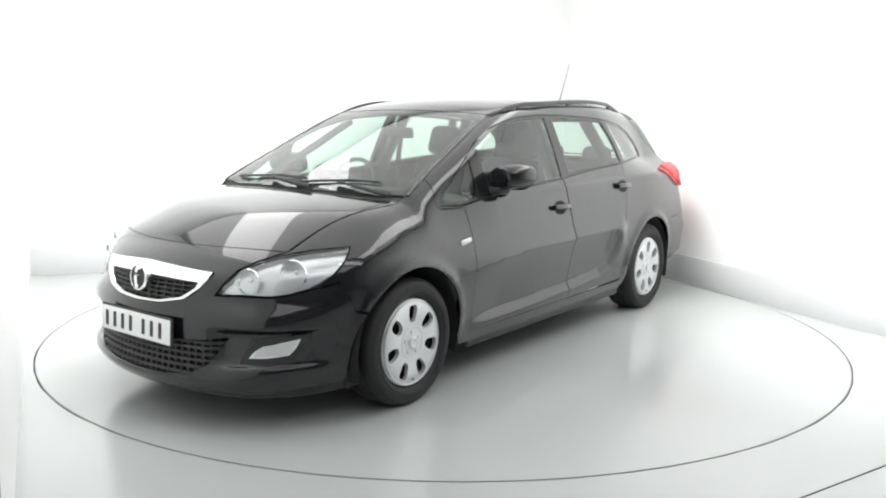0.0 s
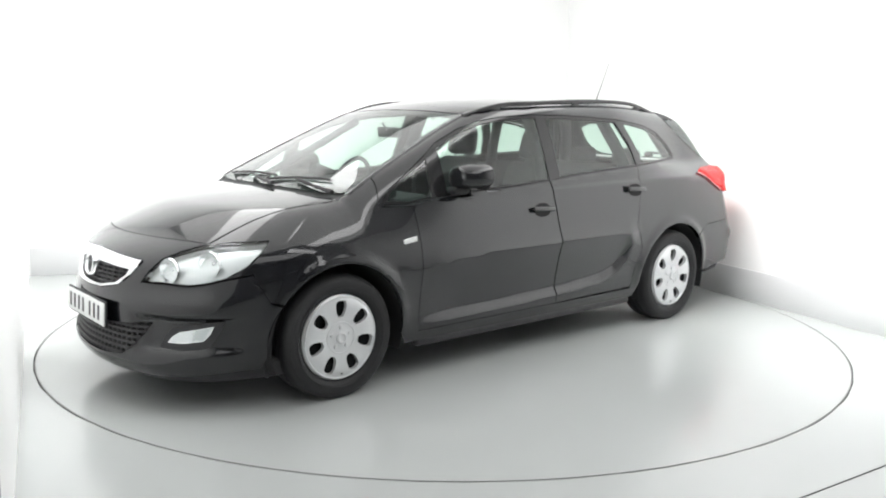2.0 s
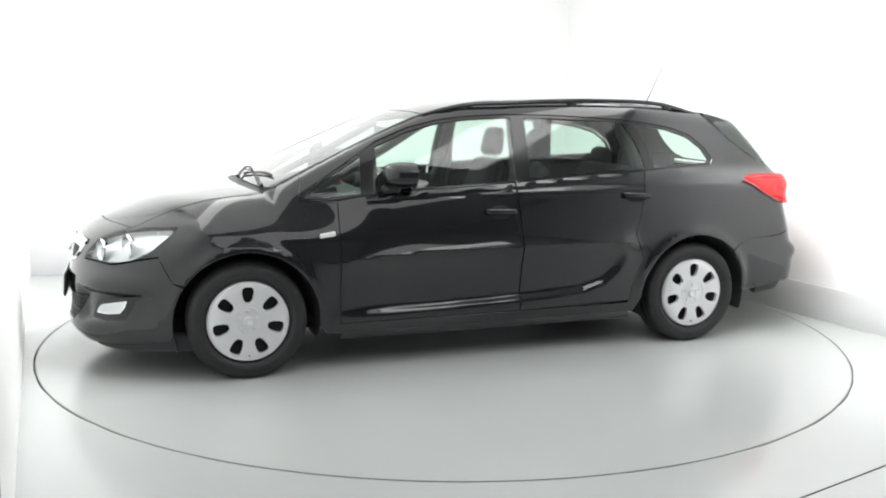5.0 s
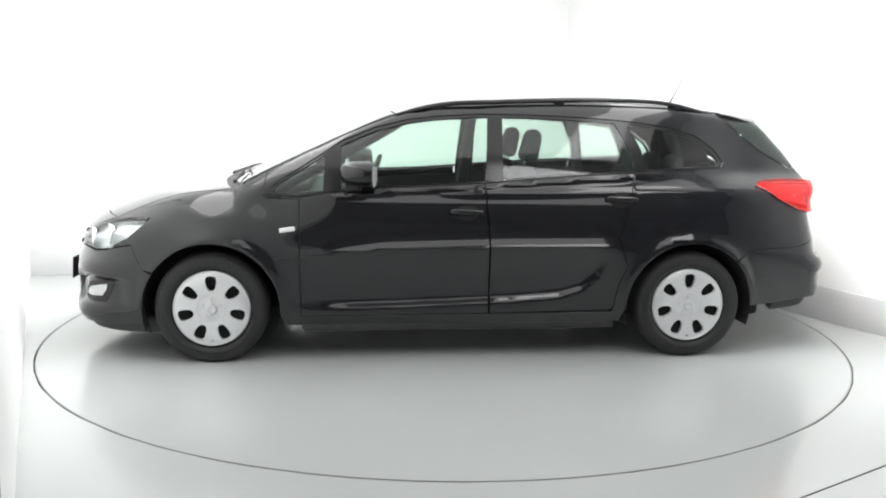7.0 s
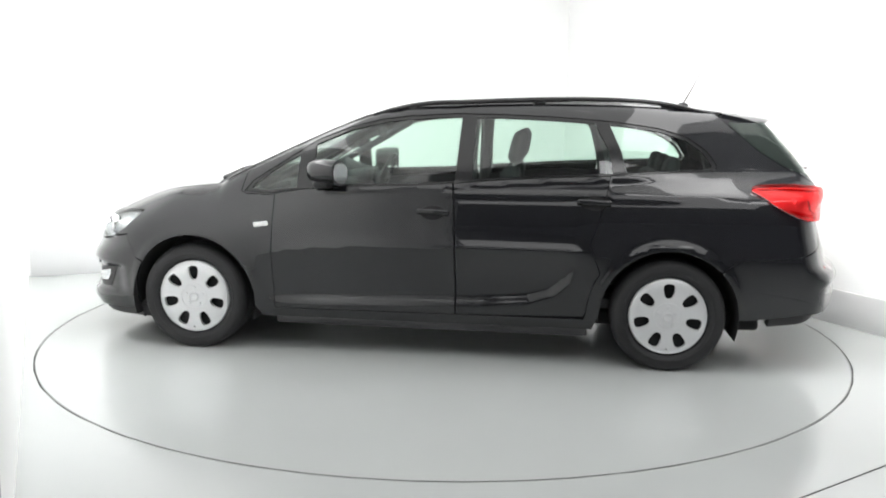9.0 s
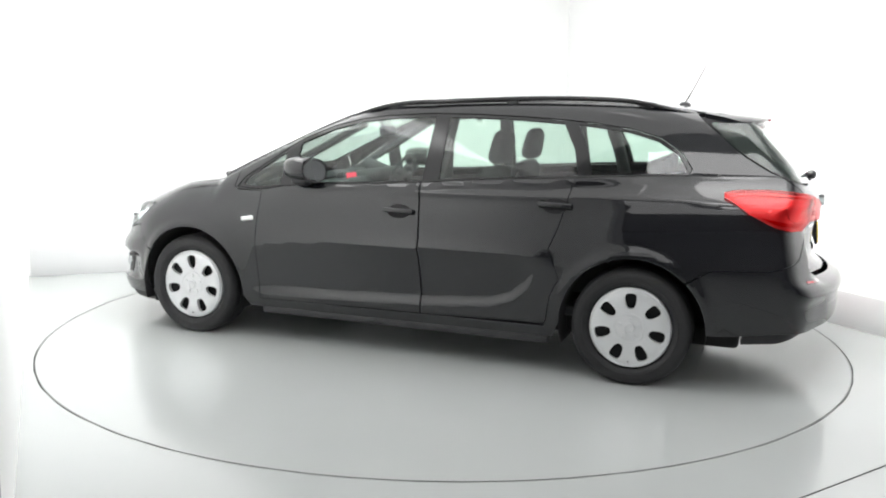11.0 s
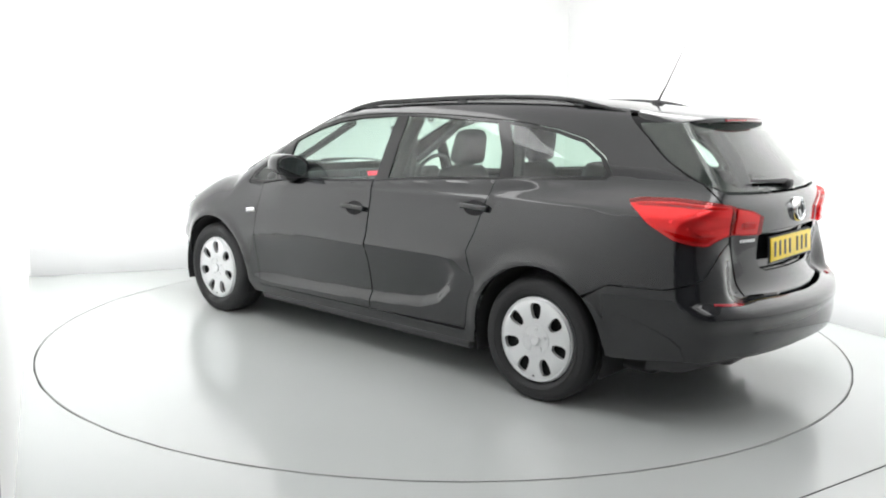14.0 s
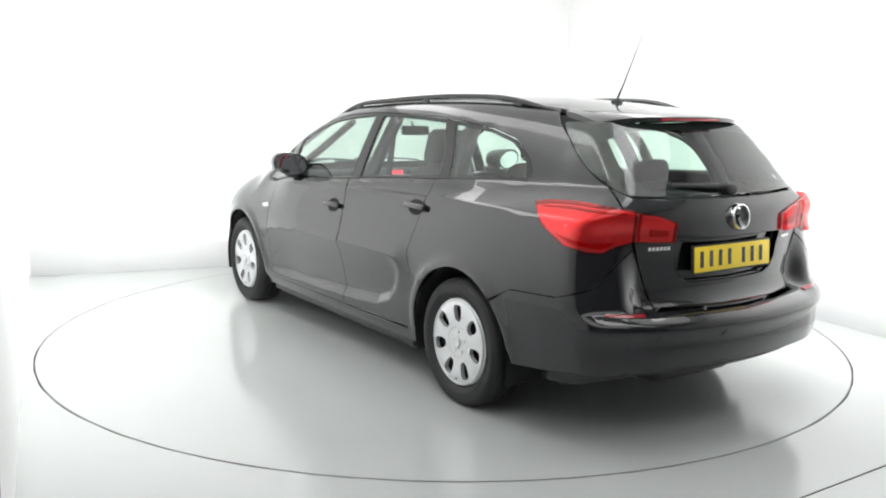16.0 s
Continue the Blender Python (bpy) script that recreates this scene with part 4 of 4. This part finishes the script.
def wheel(top, x, s):
    base = new("wheel")
    base.parent = top
    base.matrix_basis = pose(x, 0, 0.308)
    R = 0.313
    ty = lambda r, y: (r, s * y)
    tyre = turned([ty(0.205, 0.700), ty(0.215, 0.845), ty(0.225, 0.862), ty(0.245, 0.872), ty(0.275, 0.875), ty(0.295, 0.866), ty(0.308, 0.848), ty(R, 0.822), ty(R, 0.79), ty(R - 0.008, 0.787),
                   ty(R - 0.008, 0.781), ty(R, 0.778), ty(R, 0.74), ty(R - 0.008, 0.737), ty(R - 0.008, 0.731), ty(R, 0.728), ty(R, 0.70), ty(0.305, 0.672), ty(0.285, 0.660), ty(0.24, 0.662), ty(0.205, 0.675)], 72, None, True)
    part("tyre", tyre, M_RUBBER, base, "black road tyre")
    # wheel cover: seven openings
    r0 = 0.213
    out = [(r0 * math.cos(k), r0 * math.sin(k)) for k in np.linspace(0, 2 * math.pi, 72, endpoint=False)]
    holes = []
    for k in range(7):
        a = radians(90 + k * 360 / 7)
        shape = [(0.104, 0.014), (0.101, 0.0), (0.104, -0.014), (0.122, -0.025), (0.155, -0.031), (0.176, -0.028), (0.184, -0.015), (0.185, 0.0), (0.184, 0.015), (0.176, 0.028), (0.155, 0.031), (0.122, 0.025)]
        holes.append([(r * math.cos(a) - t * math.sin(a), r * math.sin(a) + t * math.cos(a)) for r, t in shape])
    loops = [out, *holes]
    pts = [q for l in loops for q in l]
    for r, n in ((0.2, 44), (0.093, 28), (0.075, 22), (0.05, 16), (0.03, 10)):
        pts += [(r * math.cos(k + 0.1), r * math.sin(k + 0.1)) for k in np.linspace(0, 2 * math.pi, n, endpoint=False)]
    edges, at = [], 0
    for l in loops:
        edges += [(at + k, at + (k + 1) % len(l)) for k in range(len(l))]
        at += len(l)
    cdt = delaunay_2d_cdt([Vector(q) for q in pts], edges, [], 0, 1e-6, False)
    flat = np.array([tuple(v) for v in cdt[0]])
    rad = np.hypot(*flat.T)
    depth = np.interp(rad, [0, 0.03, 0.05, 0.095, 0.16, 0.196, 0.213], [0.868, 0.867, 0.860, 0.862, 0.868, 0.866, 0.852])
    bm = bmesh.new()
    front = [bm.verts.new((px, s * d, pz)) for (px, pz), d in zip(flat, depth)]
    for f in cdt[2]:
        m = flat[list(f)].mean(0)
        if not any(inside(np.array(h), m[:1], m[1:])[0] for h in holes):
            bm.faces.new([front[k] for k in f])
    rim = [e for e in bm.edges if e.is_boundary]
    for g in bmesh.ops.extrude_edge_only(bm, edges=rim)["geom"]:
        if isinstance(g, bmesh.types.BMVert):
            g.co.y -= s * 0.022
    bmesh.ops.recalc_face_normals(bm, faces=bm.faces)
    cover = part("wheel_cover", bm, M_SILVER, base, "silver seven-hole plastic wheel cover")
    part("steel_rim", turned([(0.205, s * 0.70), (0.205, s * 0.835), (0.19, s * 0.828), (0.12, s * 0.815), (0.001, s * 0.80)], 40), M_DARK, base, "dark steel rim behind the cover")
    part("centre_cap", turned([(0.030, s * 0.862), (0.029, s * 0.873), (0.022, s * 0.876), (0.015, s * 0.873), (0.001, s * 0.873)], 28), M_SILVER, cover)
    for k in range(5):
        a = radians(90 + 72 * k)
        part("bolt_cap", turned([(0.011, 0.0), (0.010, s * 0.006), (0.001, s * 0.007)], 10), M_SILVER, cover).matrix_basis = pose(0.052 * math.cos(a), s * 0.859, 0.052 * math.sin(a))
    for r, d, thick in ((0.2035, 0.8625, 0.004), (0.078, 0.8612, 0.0025)):
        ring = [(r * math.cos(k), s * d, r * math.sin(k)) for k in np.linspace(0, 2 * math.pi, 48, endpoint=False)]
        part("cover_ring", tube(ring, thick, 6, None, 1.0, True), M_SILVER, cover)
    for r, d in ((0.248, 0.8735), (0.284, 0.870)):
        ring = [(r * math.cos(k), s * d, r * math.sin(k)) for k in np.linspace(0, 2 * math.pi, 56, endpoint=False)]
        part("sidewall_rib", tube(ring, 0.0025, 6, None, 1.0, True), M_RUBBER, base)
    part("valve", tube([(0.0, s * 0.845, -0.185), (0.0, s * 0.872, -0.180)], 0.004, 6), M_RUBBER, cover)


def spoiler(top):
    """The roof spoiler over the rear window."""
    bm = bmesh.new()
    rows = []
    for y in np.linspace(-0.475, 0.475, 25):
        k = abs(y) / 0.475
        end = 1.985 - 0.36 * y * y - 0.05 * k ** 8
        z0 = float(top_at(1.72 - 0.05 * k, y * 0.96))
        tip = 1.398 - 0.04 * y * y - 0.022 * k ** 6
        prof = [(1.70 - 0.05 * k, z0 + 0.001), (1.80 - 0.06 * k, z0 * 0.5 + (tip + 0.018) * 0.5), (end - 0.02, tip + 0.006), (end, tip - 0.002), (end - 0.004, tip - 0.020), (end - 0.05, tip - 0.030), (1.80 - 0.06 * k, tip - 0.034), (1.70 - 0.05 * k, tip - 0.03)]
        rows.append([bm.verts.new((px, y, pz)) for px, pz in prof])
    for a, b in zip(rows, rows[1:]):
        for k in range(8):
            bm.faces.new((a[k], a[(k + 1) % 8], b[(k + 1) % 8], b[k]))
    bm.faces.new(rows[0])
    bm.faces.new(rows[-1][::-1])
    bmesh.ops.recalc_face_normals(bm, faces=bm.faces)
    sp = part("roof_spoiler", bm, M_PAINT, top, "black roof spoiler with red brake light")
    bar = [(1.986 - 0.36 * y * y, y, 1.383 - 0.04 * y * y) for y in np.linspace(-0.20, 0.20, 11)]
    part("brake_light", tube(bar, 0.006, 8), M_DEEPRED, sp, "dark red high brake light")


def fittings(top):
    # aerial
    x = 1.50
    z = float(top_at(x, 0.0))
    aerial = part("aerial", rounded((0.08, 0.032, 0.026), (x, 0, z + 0.008), 0.010, (0, 4, 0), 3, None, (0.6, 0.6)), M_PLASTIC, top, "thin black roof aerial leaning back")
    part("mast", tube([(x, 0, z + 0.015), (x + 0.045, 0, z + 0.10), (x + 0.155, 0, z + 0.335)], [0.006, 0.0035, 0.0012], 6), M_PLASTIC, aerial)
    # windscreen wipers
    for y0, y1 in ((0.55, -0.02), (0.02, -0.50)):
        pts = []
        for k in np.linspace(0, 1, 9):
            y = y0 + (y1 - y0) * k
            x = -1.272 + 0.20 * y * y + 0.05 * math.sin(k * math.pi * 0.7)
            pts.append((x, y, float(top_at(x, y)) + 0.012))
        wiper = part("wiper", tube(pts, 0.007, 6), M_PLASTIC, top, "black windscreen wiper")
        arm = []
        for k in np.linspace(0, 1, 6):
            y = y1 - 0.12 + (y0 * 0.5 + y1 * 0.5 - y1 + 0.12) * k
            x = -1.33 + 0.20 * y * y + 0.08 * k
            arm.append((x, y, float(top_at(x, y)) + 0.022))
        part("wiper_arm", tube(arm, [0.012, 0.011, 0.010, 0.009, 0.008, 0.007], 6), M_PLASTIC, wiper)
    # rear wiper
    line = on_rear(np.stack([np.linspace(0.02, 0.34, 9), np.linspace(1.088, 1.100, 9)], 1), -1)
    line = line + normals(line) * 0.018
    w = part("rear_wiper", tube(line.tolist(), [0.014, 0.013, 0.012, 0.011, 0.010, 0.009, 0.009, 0.008, 0.007], 6), M_PLASTIC, top, "black rear wiper")
    c = on_rear(np.array([[0.0, 1.075]]), 1)[0]
    part("pivot", rounded((0.05, 0.07, 0.05), (c[0] + 0.012, 0, c[2] + 0.01), 0.02), M_PLASTIC, w)
    # fuel flap on the far side
    skin("fuel_flap", [(1.42 + 0.085 * math.cos(k), 0.865 + 0.075 * math.sin(k)) for k in np.linspace(0, 2 * math.pi, 24, endpoint=False)], on_side, 1, M_PAINT, top, lift=0.002, fold=0.004)


def cabin(top):
    inside_parts = new("cabin")
    inside_parts.parent = top
    def add(name, bm, mat=M_TRIM, label=""):
        return part(name, bm, mat, inside_parts, label)
    add("cabin_floor", rounded((2.6, 1.40, 0.06), (0.35, 0, 0.33), 0.02))
    add("load_floor", rounded((0.85, 1.05, 0.05), (1.78, 0, 0.60), 0.02), M_FABRIC)
    bm = rounded((0.42, 1.36, 0.24), (-0.80, 0, 0.82), 0.07, (0, -6, 0), 4)
    rounded((0.26, 0.36, 0.09), (-0.66, 0.37, 0.955), 0.04, (0, -8, 0), 3, bm)
    rounded((0.38, 1.24, 0.05), (-1.02, 0, 0.925), 0.02, (0, -14, 0), 2, bm)
    dash = add("dashboard", bm, M_TRIM, "dark grey dashboard")
    screen = add("dash_display", rounded((0.06, 0.20, 0.06), (-0.725, 0.02, 0.962), 0.015, (0, -12, 0)), M_TRIM, "small display on the dashboard, lit red")
    part("display_glass", rounded((0.006, 0.14, 0.036), (-0.692, 0.02, 0.966), 0.002, (0, -12, 0)), M_GLOW, screen, "red lit display")
    part("console", rounded((0.70, 0.24, 0.34), (-0.25, 0, 0.50), 0.05), M_TRIM, inside_parts)
    ring = [(0.0, 0.178 * math.cos(k), 0.178 * math.sin(k)) for k in np.linspace(0, 2 * math.pi, 32, endpoint=False)]
    m = pose(-0.475, 0.37, 0.935, 0, 24, 0)
    sw = add("steering_wheel", shift(tube(ring, 0.014, 8, None, 1.0, True), m), M_TRIM, "black steering wheel")
    part("hub", shift(rounded((0.05, 0.15, 0.12), (-0.015, 0, 0), 0.03), m), M_TRIM, sw)
    bm = rounded((0.03, 0.34, 0.035), (-0.005, 0, 0.01), 0.012)
    rounded((0.03, 0.04, 0.17), (-0.005, 0, -0.09), 0.012, bm=bm)
    part("spoke", shift(bm, m), M_TRIM, sw)
    part("column", shift(tube([(0, 0, 0), (-0.30, 0, -0.02)], 0.045, 10), m), M_TRIM, sw)
    for y in (-0.36, 0.36):
        seat = add("front_seat", rounded((0.50, 0.50, 0.17), (0.10, y, 0.50), 0.07, (0, -8, 0), 4), M_FABRIC, "dark cloth front seat with headrest")
        bm = rounded((0.15, 0.49, 0.62), (0.385, y, 0.795), 0.065, (0, 17, 0), 4, None, (0.75, 0.82))
        part("backrest", bm, M_FABRIC, seat)
        part("headrest", rounded((0.10, 0.27, 0.205), (0.500, y, 1.205), 0.05, (0, 12, 0), 4, None, (0.85, 0.88)), M_FABRIC, seat)
        bm = tube([(0.46, y - 0.06, 1.02), (0.49, y - 0.06, 1.15)], 0.007, 6)
        tube([(0.46, y + 0.06, 1.02), (0.49, y + 0.06, 1.15)], 0.007, 6, bm)
        part("headrest_post", bm, M_CHROME, seat)
        part("belt_buckle", rounded((0.035, 0.03, 0.07), (0.22, y - 0.27 * (1 if y > 0 else -1), 0.62), 0.008), M_RED, seat, "red belt buckle")
    bench = add("rear_bench", rounded((0.50, 1.26, 0.18), (1.00, 0, 0.50), 0.07, (0, -6, 0), 4), M_FABRIC, "dark cloth rear bench with three headrests")
    part("backrest", rounded((0.15, 1.24, 0.52), (1.30, 0, 0.80), 0.06, (0, 16, 0), 4, None, (0.85, 0.94)), M_FABRIC, bench)
    for y in (-0.40, 0.0, 0.40):
        part("headrest", rounded((0.085, 0.25, 0.13), (1.395, y, 1.10), 0.04, (0, 10, 0), 3, None, (0.85, 0.88)), M_FABRIC, bench)
    add("parcel_cover", rounded((0.48, 1.08, 0.02), (1.66, 0, 0.99), 0.008), M_FABRIC, "dark luggage cover")
    rv = add("rear_view_mirror", rounded((0.025, 0.22, 0.065), (-0.42, 0.02, 1.275), 0.012, (0, -8, 0)), M_TRIM, "black interior mirror")
    part("stalk", tube([(-0.44, 0.02, 1.29), (-0.47, 0.02, 1.335)], 0.008, 6), M_TRIM, rv)
    for s in (-1, 1):
        # inner pillars
        for pts in (([-1.06, 0.72, 0.98], [-0.70, 0.655, 1.17], [-0.36, 0.585, 1.365]), ([0.20, 0.80, 0.9], [0.23, 0.70, 1.15], [0.25, 0.585, 1.375]),
                    ([1.08, 0.75, 0.95], [1.03, 0.66, 1.18], [0.98, 0.56, 1.36]), ([1.80, 0.62, 0.95], [1.74, 0.54, 1.15], [1.62, 0.45, 1.36])):
            line = [(x + (0.05 if x < -0.3 else 0), s * (y - 0.06), z - (0.03 if x < -0.3 else 0)) for x, y, z in pts]
            add("pillar_trim", tube(line, 0.024 if pts[0][0] < -0.5 else 0.04, 8), M_TRIM)
        belt = [(0.26, s * 0.565, 1.28), (0.25, s * 0.60, 0.95), (0.24, s * 0.62, 0.50)]
        add("seat_belt", tube(belt, 0.018, 6), M_TRIM)


studio()
table_top = turntable()
the_car = car()


# ---- what moves: the table turns, and the car on it ----
TURN = ((0.0, -53.22), (0.5, -50.76), (1.0, -47.54), (1.5, -44.09), (2.0, -40.49), (2.5, -37.01), (3.0, -33.54), (3.5, -30.2), (4.0, -26.7),
        (6.5, -9.21), (7.0, -5.87), (7.5, -2.47), (8.0, 0.81), (8.5, 4.01), (9.0, 7.3), (11.5, 24.06), (12.0, 27.61), (12.5, 31.19), (13.0, 34.83),
        (13.5, 38.1), (14.0, 41.57), (14.5, 44.78), (15.0, 48.54), (15.5, 51.91), (16.0, 55.48))


def motions():
    """The car stands a little off the table's axis."""
    walk(table_top, [(t, pose(0, 0, 0, 0, 0, -a)) for t, a in TURN])
    walk(the_car, [(t, pose(0, 0, 0, 0, 0, -a) @ pose(-0.015, 0.018, 0)) for t, a in TURN])


motions()
